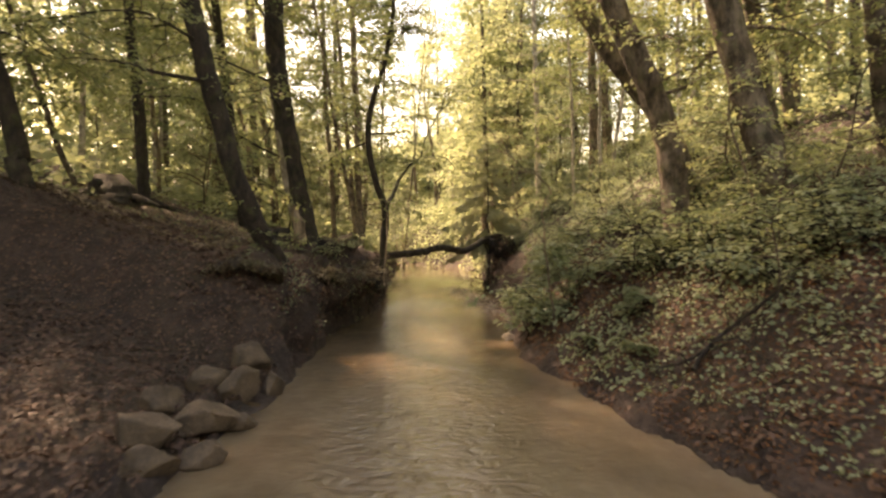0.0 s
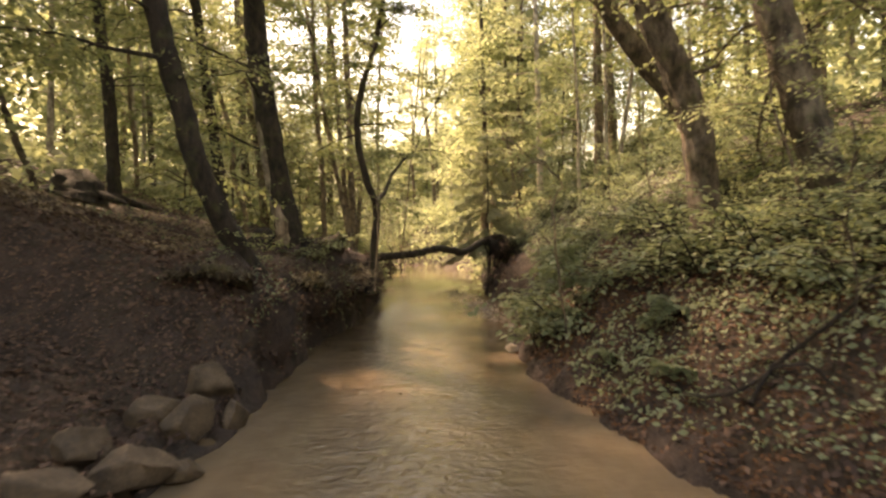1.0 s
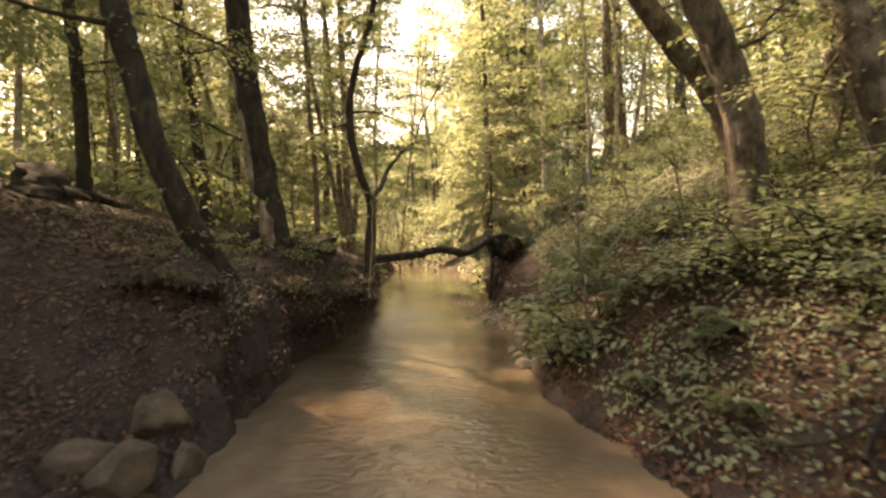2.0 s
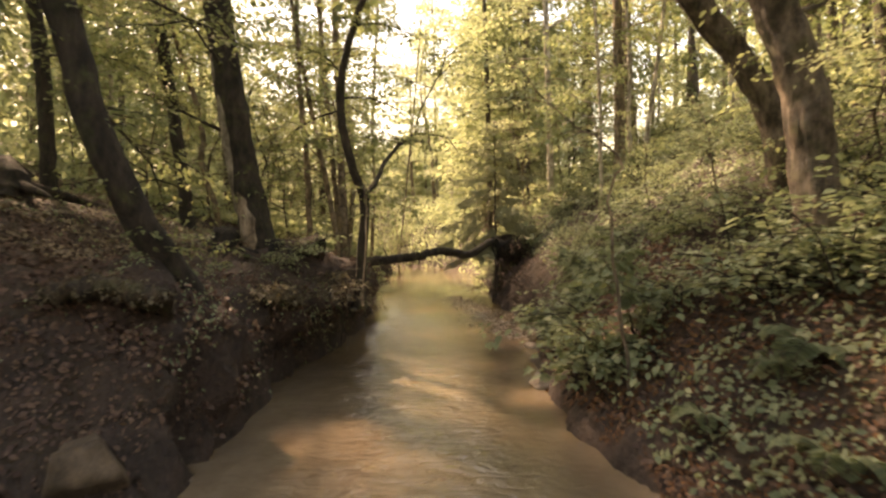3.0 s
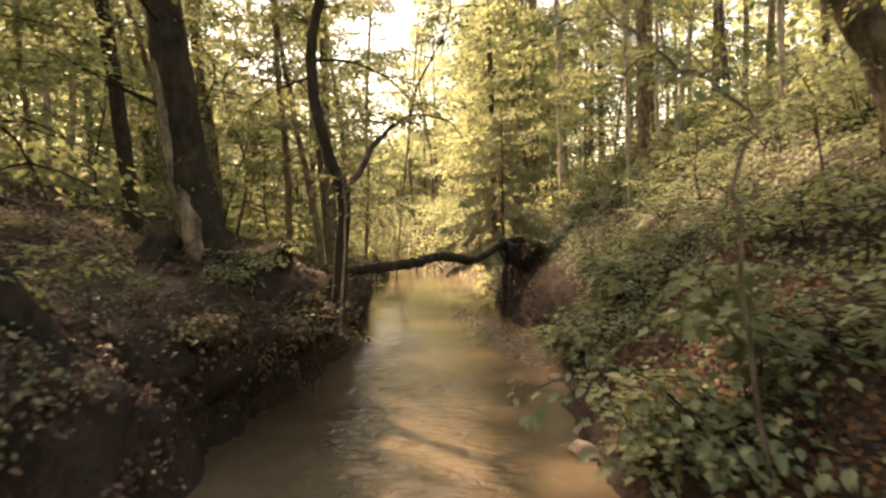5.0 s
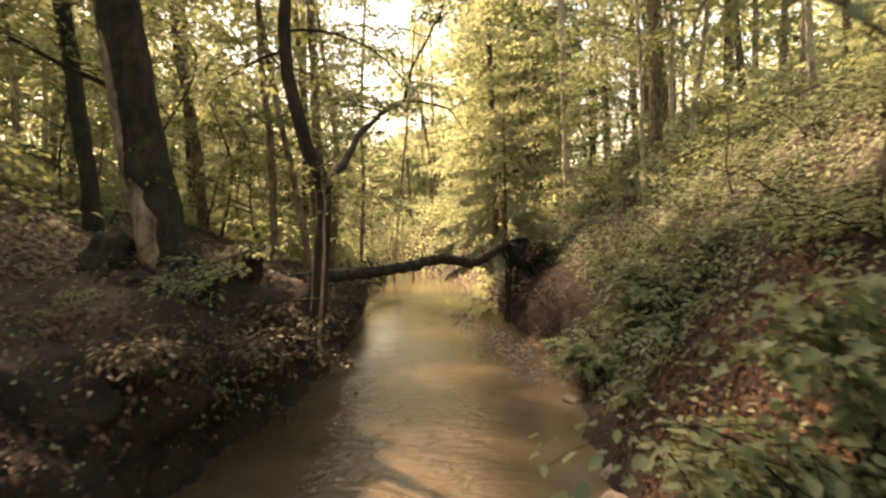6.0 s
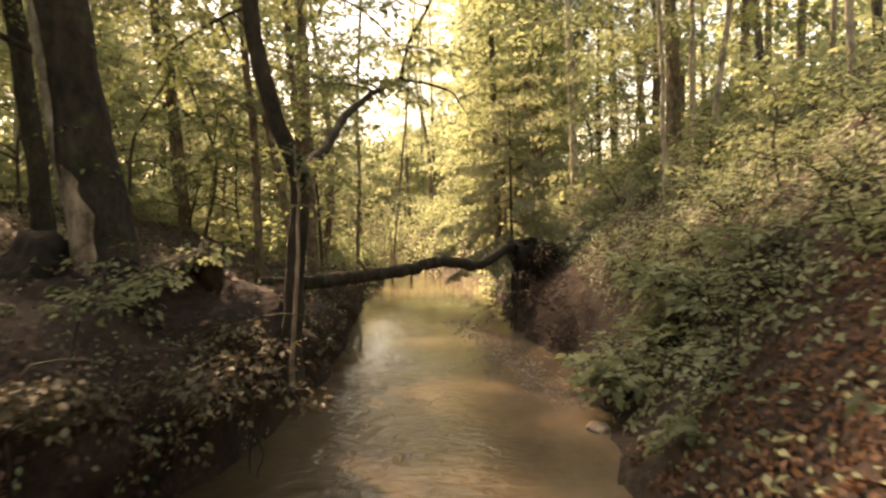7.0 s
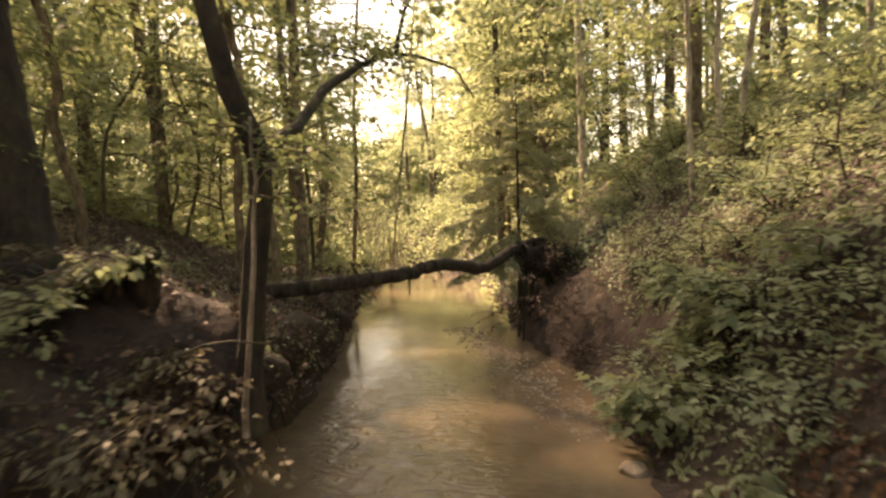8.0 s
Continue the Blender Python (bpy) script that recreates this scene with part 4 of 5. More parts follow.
for i, (x, y, z, a, b, c, turn) in enumerate(((1.09, 9.85, 0.03, 0.12, 0.16, 0.09, 20), (1.40, 12.65, 0.02, 0.11, 0.14, 0.07, -20), (1.2, 10.4, 0.05, 0.1, 0.1, 0.07, 0))):
    stone("creek_stone", x, y, z, a, b, c, turn, 230 + i, STONE_PALE, "pale flat stone at the water's edge", "stones in the creek", 0.6)


# ---- dead stumps on the left bank ----
def stump(x, y, seed, r, tall, label, mat=BARK_WET_SHADED):
    rng = np.random.default_rng(seed)
    z = on_ground(x, y, 0.1)
    root = thing("dead_stump", (x, y, z))
    w = Wood(rng).tube(spline([(0, 0, 0), (0.05, 0.02, tall * 0.6), (0.1, 0.03, tall)], 0.06), r, r * 0.7, 16, 0.6, 0.38)
    part("trunk", w.mesh("trunk", mat), root)
    for k in range(4):
        az = rng.uniform(0, 6.28)
        g = grow(rng, (np.cos(az) * r * 0.6, np.sin(az) * r * 0.6, tall * 0.4), (np.cos(az), np.sin(az), -0.25), r * 3.5, 6, 0.1, 0.2)
        part("root", Wood(rng).tube(g, r * 0.3, 0.012, 7, 0, 0.12).mesh("root", mat), root)
    return tagged(root, label, "tree stump")


stump(-3.13, 11.5, 81, 0.2, 0.34, "black rotten stump beside the thick tree", BARK_ROT_SHADE)
stump(-2.33, 11.05, 85, 0.1, 0.55, "black root stub beside the hollow", BARK_ROT_SHADE)
stump(-6.6, 11.9, 83, 0.42, 0.4, "dark root mound among the trees")
stump(-1.3, 11.55, 84, 0.09, 0.22, "dark root plate at the forked tree")


def dead_wood(name, pts, r0, r1, seed, label, side=3):
    rng = np.random.default_rng(seed)
    base = np.array(pts[0], float)
    root = thing(name, base)
    line = spline(np.array(pts, float) - base, 0.08)
    line[1:-1] += rng.normal(0, 0.008, (len(line) - 2, 3))
    part("stem", Wood(rng).tube(line, r0, r1, 10, 0, 0.18).mesh("stem", BARK_WET_SHADED), root)
    for k in range(side):
        i = int(len(line) * rng.uniform(0.3, 0.9))
        t = grow(rng, line[i], unit(line[-1] - line[0]) * 0.7 + rng.normal(0, 0.6, 3) + np.array([0, 0, 0.3]), rng.uniform(0.2, 0.5), 6, 0.1, 0.2)
        part("side_twig", Wood(rng).tube(t, r1 * 0.6 + 0.002, 0.002, 5).mesh("side_twig", BARK_WET_SHADED), root)
    return tagged(root, label, "dead branch")


def laid(pts, lift):
    return [(x, y, on_ground(x, y) + lift) for x, y in pts]


dead_wood("dead_branch", laid([(2.1, 5.0), (2.4, 5.15), (2.8, 5.1), (3.2, 5.3)], 0.10), 0.022, 0.008, 96, "dry brown branch lying on the slope", 5)
dead_wood("dead_branch", laid([(1.9, 5.6), (2.1, 5.3), (2.4, 5.0), (2.5, 4.6)], 0.12), 0.016, 0.006, 97, "thin dry branch lying on the slope", 5)
dead_wood("dead_branch", laid([(-1.8, 13.6), (-2.0, 13.0), (-2.3, 12.4), (-2.4, 11.9)], 0.10), 0.04, 0.02, 98, "dark branch lying beside the forked tree", 4)
dead_wood("dead_branch", laid([(-1.6, 14.4), (-1.9, 14.0), (-2.5, 13.7), (-3.1, 13.2)], 0.12), 0.06, 0.03, 99, "dark branch lying behind the fallen log", 4)
dead_wood("dead_branch", laid([(1.7, 12.8), (2.1, 13.3), (2.6, 13.6)], 0.08), 0.02, 0.008, 100, "thin dry branch on the slope by the creek", 3)


def turf_ledge(x, y, turn, length, seed, z=None, rise=0.0, moss=LEAF_BANK):
    """A slab of matted turf that has slipped and stands out over a dark hollow."""
    rng = np.random.default_rng(seed)
    root = thing("turf_ledge", (x, y, on_ground(x, y) + 0.10 if z is None else z))
    n = 26
    s = np.linspace(-0.5, 0.5, n)
    sect = np.array([(-0.40, -0.22), (-0.34, -0.03), (-0.16, 0.04), (0.02, 0.06), (0.15, 0.045), (0.20, 0.0), (0.17, -0.05), (0.05, -0.07), (-0.12, -0.12), (-0.25, -0.25)])
    wide = (1 - (2 * np.abs(s)) ** 3) * (1 + 0.25 * np.sin(9 * s + seed) + rng.normal(0, 0.09, n)) + 0.05
    u = sect[None, :, 0] * wide[:, None] + rng.normal(0, 0.022, (n, 10))
    v = sect[None, :, 1] * (0.6 + 0.4 * wide[:, None]) + 0.04 * np.sin(6 * s + 2 * seed)[:, None] + rng.normal(0, 0.020, (n, 10))
    v = np.where(v < -0.1, v * (2.0 if rise else 1.0), v) + rise * s[:, None]
    along = np.repeat((s * length)[:, None], 10, 1) + rng.normal(0, 0.01, (n, 10))
    c, d = np.cos(radians(turn)), np.sin(radians(turn))
    p = np.stack([along * c + u * d, along * d - u * c, v], -1)
    k = np.arange(n * 10).reshape(n, 10)
    q = np.stack([k[:-1], np.roll(k[:-1], -1, 1), np.roll(k[1:], -1, 1), k[1:]], -1).reshape(-1, 4)
    part("turf", mesh_of("turf", p.reshape(-1, 3), [q, k[:1], k[-1:, ::-1]], TURF, True), root)
    m = int(800 * length)
    a, b = rng.integers(0, n, m), rng.integers(1, 7, m)
    way = unit(rng.normal(0, 0.6, (m, 3)) + np.array([d, -c, -0.3]))
    up = unit(rng.normal(0, 0.45, (m, 3)) + np.array([0, 0, 1.0]))
    part("moss_and_leaves", leaf_mesh("moss_and_leaves", p[a, b] + rng.normal(0, 0.012, (m, 3)), way, up, rng.uniform(0.02, 0.05, m), moss), root, kind="stuff")
    return tagged(root, "mossy turf ledge slumped over a dark hollow", "turf ledge", "turf ledges of the bank")


turf_ledge(-2.42, 7.3, 8, 0.9, 601)
turf_ledge(-1.98, 11.0, 32, 0.86, 603, 1.60, 0.26, LEAF_LIME)
turf_ledge(-2.0, 9.6, 48, 1.0, 604)


def exposed_roots():
    """Roots that hang out of the cut bank."""
    rng = np.random.default_rng(91)
    for k, y in enumerate((7.9, 8.6, 9.5, 10.3, 11.0, 11.6, 12.1, 12.5, 13.0, 13.7, 14.5, 15.6)):
        x0 = float(edge(EDGE_L, y)) + float(edge(BULGE, y)) - rng.uniform(0.15, 0.3)
        z0 = on_ground(x0, y)
        root = thing("exposed_root", (x0, y, z0))
        d = np.array([0.9, rng.normal(0, 0.7), -0.35])
        g = grow(rng, (-0.3, 0, -0.02), d, rng.uniform(0.5, 0.85), 9, 0.8, 0.3)
        part("main_root", Wood(rng).tube(g, rng.uniform(0.010, 0.022), 0.004, 7, 0, 0.15).mesh("main_root", BARK_WET_SHADED), root)
        for i in (4, 6):
            s = grow(rng, g[i], (0.3, rng.normal(0, 0.8), -0.7), rng.uniform(0.25, 0.5), 6, 0.3, 0.25)
            part("side_root", Wood(rng).tube(s, 0.011, 0.003, 5, 0, 0.1).mesh("side_root", BARK_WET_SHADED), root)
        tagged(root, "dark bare root hanging from the cut bank", "root", "roots of the cut bank")


exposed_roots()


# ---- shrubs on the banks ----
def shrub(seed, tall, stems, leaf, gap, leafmat, shape, label, spread=0.8):
    rng = np.random.default_rng(seed)
    root = thing("shrub")
    tw, lv = Wood(rng), Leaves(rng)
    for k in range(stems):
        az = rng.uniform(0, 6.28)
        d = np.array([np.cos(az) * spread, np.sin(az) * spread, 1.0])
        st = grow(rng, (rng.normal(0, 0.08), rng.normal(0, 0.08), -0.08), d, tall * rng.uniform(0.7, 1.25), 8, 0.3, 0.12)
        tw.tube(st, 0.011, 0.003, 5)
        lv.spray(st, gap, leaf, 1.2, 0.4, 0.22)
        for j in range(5):
            i = int(rng.integers(2, 8))
            a2 = rng.uniform(0, 6.28)
            t = grow(rng, st[i], (np.cos(a2), np.sin(a2), rng.uniform(-0.1, 0.2)), tall * rng.uniform(0.3, 0.7), 4, 0.12, 0.1)
            tw.tube(t, 0.005, 0.002, 3)
            lv.spray(t, gap, leaf, 1.3, 0.15, 0.2)
    part("stemwork", tw.mesh("stemwork", BARK_DARK), root, kind="stuff")
    part("foliage", lv.mesh("foliage", leafmat, shape), root, kind="stuff")
    return tagged(root, label, "shrub", "shrubs on the bank")


def set_all(kinds, places, lean=6):
    for i, (x, y, s) in enumerate(places):
        m = pose(x, y, on_ground(x, y), rng.normal(0, lean), rng.normal(0, lean), rng.uniform(0, 360))
        if i < len(kinds):
            kinds[i].matrix_basis = m
        else:
            k = kinds[int(rng.integers(0, len(kinds)))]
            c = copy_thing(k, m)
            c.scale = (s, s, s)


SHRUBS = [shrub(301, 0.9, 7, 0.078, 0.038, LEAF_SHRUB, "oval", "leafy green shrub on the creek slope"),
          shrub(302, 0.7, 8, 0.068, 0.036, LEAF_SHRUB, "oval", "leafy green shrub on the creek slope"),
          shrub(303, 1.0, 6, 0.082, 0.042, LEAF_LIME, "oval", "light green leafy shrub on the creek slope"),
          shrub(304, 0.5, 8, 0.066, 0.036, LEAF_SHRUB, "oval", "low green undergrowth shrub on the slope", 1.2)]
places = []
for y in np.arange(2.6, 24, 0.75):
    for s in np.arange(0.55, 5.6, 0.72):
        if (y < 8.0 and s < 1.45) or (y < 5.0 and s < 1.9) or (8.8 < y < 11.0 and s < 1.5) or (14.6 < y < 19.8 and s < 0.95):
            continue
        if rng.uniform() < (0.80 if y < 9 else 0.98) - 0.10 * s:
            x = float(edge(EDGE_R, y)) + s + rng.uniform(-0.3, 0.3)
            places.append((x, y + rng.uniform(-0.35, 0.35), rng.uniform(0.7, 1.15)))
for y in np.arange(8.3, 24, 0.9):
    for s in np.arange(0.5, 7, 1.2):
        if rng.uniform() < 0.24 and not (s < 4.6 and y < 14.4):
            places.append((float(edge(EDGE_L, y)) - s + rng.uniform(-0.3, 0.3), y + rng.uniform(-0.4, 0.4), rng.uniform(0.4, 0.85)))
places += [(2.95, 6.2, 1.1), (3.3, 5.8, 1.15), (3.6, 6.2, 1.2), (3.1, 6.6, 1.1), (3.5, 6.6, 1.2), (3.8, 5.6, 1.1), (3.15, 5.6, 0.9), (4.1, 6.3, 1.2), (2.7, 7.2, 1.1), (2.95, 7.5, 1.2), (2.5, 7.6, 1.1), (3.2, 7.3, 1.1)]
rng.shuffle(places)
set_all(SHRUBS, places)

LOW = [shrub(321, 0.3, 5, 0.048, 0.04, LEAF_BANK, "oval", "low leafy spray on the edge of the cut bank", 1.6),
       shrub(322, 0.28, 6, 0.05, 0.04, LEAF_BANK, "oval", "thin olive spray on the edge of the cut bank", 1.7),
       shrub(323, 0.28, 6, 0.05, 0.04, LEAF_DEAD, "oval", "withered brown spray on the edge of the cut bank", 1.7)]
set_all(LOW, [(-2.15, 9.4, 0.9), (-1.75, 10.3, 0.6), (-2.45, 10.4, 0.8), (-1.40, 10.9, 0.5), (-2.0, 8.5, 0.7), (-1.45, 11.5, 0.5), (-2.15, 11.6, 0.8), (-1.9, 12.6, 0.7), (-2.6, 9.9, 0.8), (-1.65, 13.4, 0.6)], 12)

MAPLES = [shrub(311, 0.75, 7, 0.088, 0.042, LEAF_LIME, "lobed", "maple sapling with broad lobed leaves over the water"),
          shrub(312, 0.6, 8, 0.085, 0.042, LEAF_LIME, "lobed", "maple sapling with broad lobed leaves over the water", 1.1)]
MAPLES.append(shrub(313, 0.7, 7, 0.135, 0.06, LEAF_LIME, "lobed", "young sycamore with large lobed leaves on the bank", 1.1))
MAPLES[2].matrix_basis = pose(2.0, 13.2, on_ground(2.0, 13.2), 4, -6, 30)
for x, y, turn in ((2.3, 12.9, 120), (2.4, 13.6, 210), (2.65, 13.1, 300), (1.95, 13.9, 75), (2.75, 14.0, 10), (2.9, 12.7, 160)):
    copy_thing(MAPLES[2], pose(x, y, on_ground(x, y), 5, -5, turn))
set_all(MAPLES[:2], [(1.3, 8.65, 0.9), (1.55, 8.75, 0.9), (1.35, 8.35, 0.8), (1.62, 8.45, 0.9), (1.95, 8.6, 0.9), (1.5, 8.15, 0.75)], 10)
rng = np.random.default_rng(19)
for x, y, s in ((3.3, 5.7, 0.48), (3.7, 6.9, 0.5), (4.4, 5.2, 0.55), (2.75, 5.0, 0.38), (4.8, 7.4, 0.55), (3.6, 13.3, 0.45), (5.0, 12.2, 0.55), (3.4, 10.2, 0.4)):
    c = copy_thing(SAPLINGS[int(rng.integers(0, 2))], pose(x, y, on_ground(x, y, 0.05), rng.normal(0, 5), rng.normal(-4, 5), rng.uniform(0, 360)))
    c.scale = (s * 1.25, s * 1.25, s)


tree("beech_spray", [(-2.08, 10.25, 1.25), (-1.95, 10.22, 1.48), (-1.65, 10.15, 1.64), (-1.35, 10.1, 1.74)], 0.012, 0.004, 53, BARK_GREY, LEAF_LIT, "low beech shoot with pale leaves on the bank",
     limbs=9, start=1.4, reach=0.45, leaf=0.05, gap=0.03, twigs=3, limb_r=0.005, sides=6, flare=0.0, elev=(-0.1, 0.3))
tree("beech_spray", [(-2.75, 8.35, 1.3), (-2.6, 8.3, 1.5), (-2.3, 8.2, 1.62), (-2.0, 8.15, 1.7)], 0.012, 0.004, 54, BARK_GREY, LEAF_CANOPY, "low beech shoot with pale leaves on the bank",
     limbs=8, start=1.45, reach=0.45, leaf=0.05, gap=0.03, twigs=3, limb_r=0.005, sides=6, flare=0.0, elev=(-0.1, 0.3))
for pts, seed in (([(-1.45, 10.8, 1.15), (-1.35, 10.82, 1.28), (-1.12, 10.9, 1.34), (-0.92, 11.0, 1.30)], 56), ([(-1.75, 10.1, 1.1), (-1.65, 10.12, 1.22), (-1.42, 10.2, 1.22), (-1.22, 10.3, 1.10)], 57),
                  ([(-2.3, 10.75, 1.3), (-2.2, 10.7, 1.5), (-2.0, 10.62, 1.68), (-1.75, 10.55, 1.76)], 58), ([(-1.9, 9.5, 1.1), (-1.8, 9.5, 1.25), (-1.6, 9.55, 1.28), (-1.4, 9.6, 1.2)], 59)):
    tree("beech_spray", pts, 0.010, 0.004, seed, BARK_GREY, LEAF_BANK, "low beech shoot with pale leaves on the bank",
         limbs=8, start=1.12, reach=0.42, leaf=0.05, gap=0.028, twigs=3, limb_r=0.005, sides=6, flare=0.0, elev=(-0.15, 0.25))
tree("hazel_shoot", [(1.75, 8.6, 0.7), (1.65, 8.5, 1.05), (1.5, 8.35, 1.35), (1.36, 8.2, 1.5)], 0.012, 0.004, 55, BARK_GREY, LEAF_LIME, "hazel shoot with broad green leaves over the water",
     limbs=9, start=1.1, reach=0.5, leaf=0.085, gap=0.05, twigs=3, limb_r=0.005, sides=6, flare=0.0, elev=(-0.1, 0.3), shape="lobed")


def fern(seed, fronds, length):
    rng = np.random.default_rng(seed)
    root = thing("fern")
    for k in range(fronds):
        az = 2 * np.pi * k / fronds + rng.normal(0, 0.25)
        rib = grow(rng, (0, 0, -0.03), (np.cos(az), np.sin(az), 0.75), length * rng.uniform(0.75, 1.1), 12, 0.45, 0.03)
        n = 22
        s = np.linspace(1.5, 11.9, n)
        q = np.stack([np.interp(s, np.arange(13), rib[:, i]) for i in range(3)], -1)
        tan = unit(np.gradient(q, axis=0))
        side = unit(np.cross(tan, [0, 0, 1.0]))
        size = length * 0.24 * np.sin(np.linspace(0.35, 3.05, n)) + 0.012
        p, w = np.vstack([q, q]), np.vstack([side + tan * 0.35, -side + tan * 0.35])
        up = unit(np.tile([0, 0, 1.0], (2 * n, 1)) + rng.normal(0, 0.12, (2 * n, 3)))
        frond = part("frond", leaf_mesh("frond", p, w, up, np.concatenate([size, size]), LEAF_SHRUB), root)
        part("rib", Wood(rng).tube(rib, 0.004, 0.0015, 4).mesh("rib", BARK_BARE), frond)
    return tagged(root, "green fern with arching fronds on the bank", "fern", "ferns on the bank")


FERNS = [fern(331, 8, 0.45), fern(332, 7, 0.36)]
set_all(FERNS, [(2.35, 6.9, 1.0), (1.98, 6.1, 1.0), (1.75, 7.1, 0.7), (1.45, 9.6, 0.8), (-2.6, 11.05, 0.5), (2.2, 7.0, 0.9), (1.62, 10.9, 0.8)], 8)


# ---- fallen leaves and low plants ----
def scatter(n, xr, yr, keep, seed):
    r = np.random.default_rng(seed)
    x, y = r.uniform(*xr, n), r.uniform(*yr, n)
    rim = np.minimum(np.minimum(y - yr[0], yr[1] - y), np.where(x > 0, xr[1] - x, x - xr[0]))
    k = keep(x, y) & (r.uniform(0, 1, n) < 0.03 + rim / (1.0 + 0.5 * np.sin(3.1 * x + 1.7 * y)))
    return x[k], y[k], r


def lying(name, x, y, r, size, mat, label, category, tilt=0.35, lift=0.012, shape="plain"):
    z = height(x, y) + lift + r.uniform(0, 0.03, len(x))
    e = 0.04
    nx, ny = (height(x - e, y) - height(x + e, y)) / (2 * e), (height(x, y - e) - height(x, y + e)) / (2 * e)
    up = unit(np.stack([np.clip(nx, -2, 2), np.clip(ny, -2, 2), np.ones_like(x)], -1) + r.normal(0, tilt, (len(x), 3)))
    a = r.uniform(0, 6.28, len(x))
    way = np.stack([np.cos(a), np.sin(a), r.normal(0, 0.3, len(x))], -1)
    way = way - up * np.sum(way * up, 1, keepdims=True)
    ob = new(name, leaf_mesh(name, np.stack([x, y, z], -1), way, up, size * r.uniform(0.6, 1.3, len(x)), mat, shape))
    return tagged(ob, label, category, kind="stuff")


def dry(x, y):
    return (x < edge(EDGE_L, y) - 0.10) | (x > edge(EDGE_R, y) + 0.06)


x, y, r = scatter(100000, (-8, 6), (-4, 20), lambda x, y: dry(x, y) & ((x < 0) | (y < 8) | (np.sin(91.7 * x + 47.3 * y) > 0.72)), 401)
lying("fallen_leaves", x, y, r, 0.06, LEAF_DEAD, "brown and rust fallen leaves covering the forest floor", "leaf litter")
x, y, r = scatter(30000, (-5.5, -1.75), (1.5, 11.0), lambda x, y: dry(x, y) & (x < 0), 409)
lying("bank_top_leaves", x, y, r, 0.034, LEAF_DEAD, "rust brown fallen leaves on the trodden bank", "leaf litter", 0.4)
# pale litter brightens the terrace: light missing there is put into its colour
x, y, r = scatter(36000, (-9, -2.3), (7.9, 18.0), lambda x, y: (x < edge(EDGE_L, y) - 1.0) & (np.sin(1.9 * x + 0.7 * y) + np.sin(3.3 * y - 1.2 * x) > -0.9), 411)
lying("dry_leaves", x, y, r, 0.06, LEAF_DRY_LIT, "tan dry leaves between the trees, painted pale as if lit", "leaf litter", 0.3, 0.02)
BROW = np.array([(-3.0, 7.2), (-2.35, 7.75), (-2.6, 8.6), (-2.95, 9.6), (-2.75, 10.6), (-2.2, 11.2), (-1.85, 12.4), (-1.7, 13.4)])
x, y, r = scatter(72000, (-4.0, -1.3), (7.3, 13.5), lambda x, y: np.abs(x - np.interp(y, BROW[:, 1], BROW[:, 0]) + 0.06 * np.sin(5 * y)) < 0.13 * (0.55 + 0.45 * np.sin(3.1 * y + 1)), 412)
lying("brow_moss", x, y, r, 0.03, LEAF_LIME, "mossy green plants along the brow of the bank", "undergrowth", 0.6, 0.02)
x, y, r = scatter(50000, (1, 5.5), (-2.0, 8.5), lambda x, y: x > edge(EDGE_R, y) + 0.05, 405)
lying("slope_leaves", x, y, r, 0.038, LEAF_RUST, "rust and olive fallen leaves on the open slope", "leaf litter", 0.5)
x, y, r = scatter(15000, (1, 4.0), (7.2, 12.0), lambda x, y: (x > edge(EDGE_R, y) + 0.05) & (x < edge(EDGE_R, y) + 1.7), 408)
lying("hollow_leaves", x, y, r, 0.05, LEAF_RUST, "rust brown fallen leaves in the hollow by the creek", "leaf litter", 0.5)
x, y, r = scatter(11000, (1, 5.5), (1.3, 7.5), lambda x, y: x > edge(EDGE_R, y) + 0.3, 406)
lying("slope_plants", x, y, r, 0.05, LEAF_SHRUB, "small olive plants among fallen leaves", "undergrowth", 0.7, 0.05)


def on_face(name, n, size, mat, out, seed, label, category, droop):
    """Leaves that hang in clumps on the face of the left bank."""
    r = np.random.default_rng(seed)
    face = (SL > 0.02) & (SL < 1.3) & (GY > 6.9) & (GY < 25)
    p = np.stack([GX[face], GY[face], GZ[face]], -1)
    clump = np.sin(2.3 * p[:, 1] + 3.1 * p[:, 2]) + np.sin(4.9 * p[:, 1] - 3.7 * p[:, 2] + seed) + 0.7 * np.sin(9.7 * p[:, 1] + 7 * p[:, 2])
    w = np.clip(clump + 0.7, 0.05, None) * np.interp(p[:, 2], (0.1, 0.5, 1.3), (0.15, 0.8, 1.2))
    p = p[r.choice(len(p), n, p=w / w.sum())] + r.normal(0, 0.035, (n, 3)) + np.stack([r.uniform(0, out, n), np.zeros(n), np.zeros(n)], -1)
    way = unit(r.normal(0, 0.6, (n, 3)) + np.array([0.7, -0.2, -droop]))
    up = unit(r.normal(0, 0.5, (n, 3)) + np.array([0.6, -0.4, 0.8]))
    ob = new(name, leaf_mesh(name, p, way, up, size * r.uniform(0.6, 1.3, n), mat))
    return tagged(ob, label, category, kind="stuff")


on_face("bank_leaves", 15000, 0.052, LEAF_DEAD, 0.04, 404, "dead leaves caught on the steep cut bank", "leaf litter", 0.5)
on_face("bank_ivy", 4600, 0.035, LEAF_SHRUB, 0.14, 407, "small ivy leaves hanging on the cut bank", "ivy", 0.6)
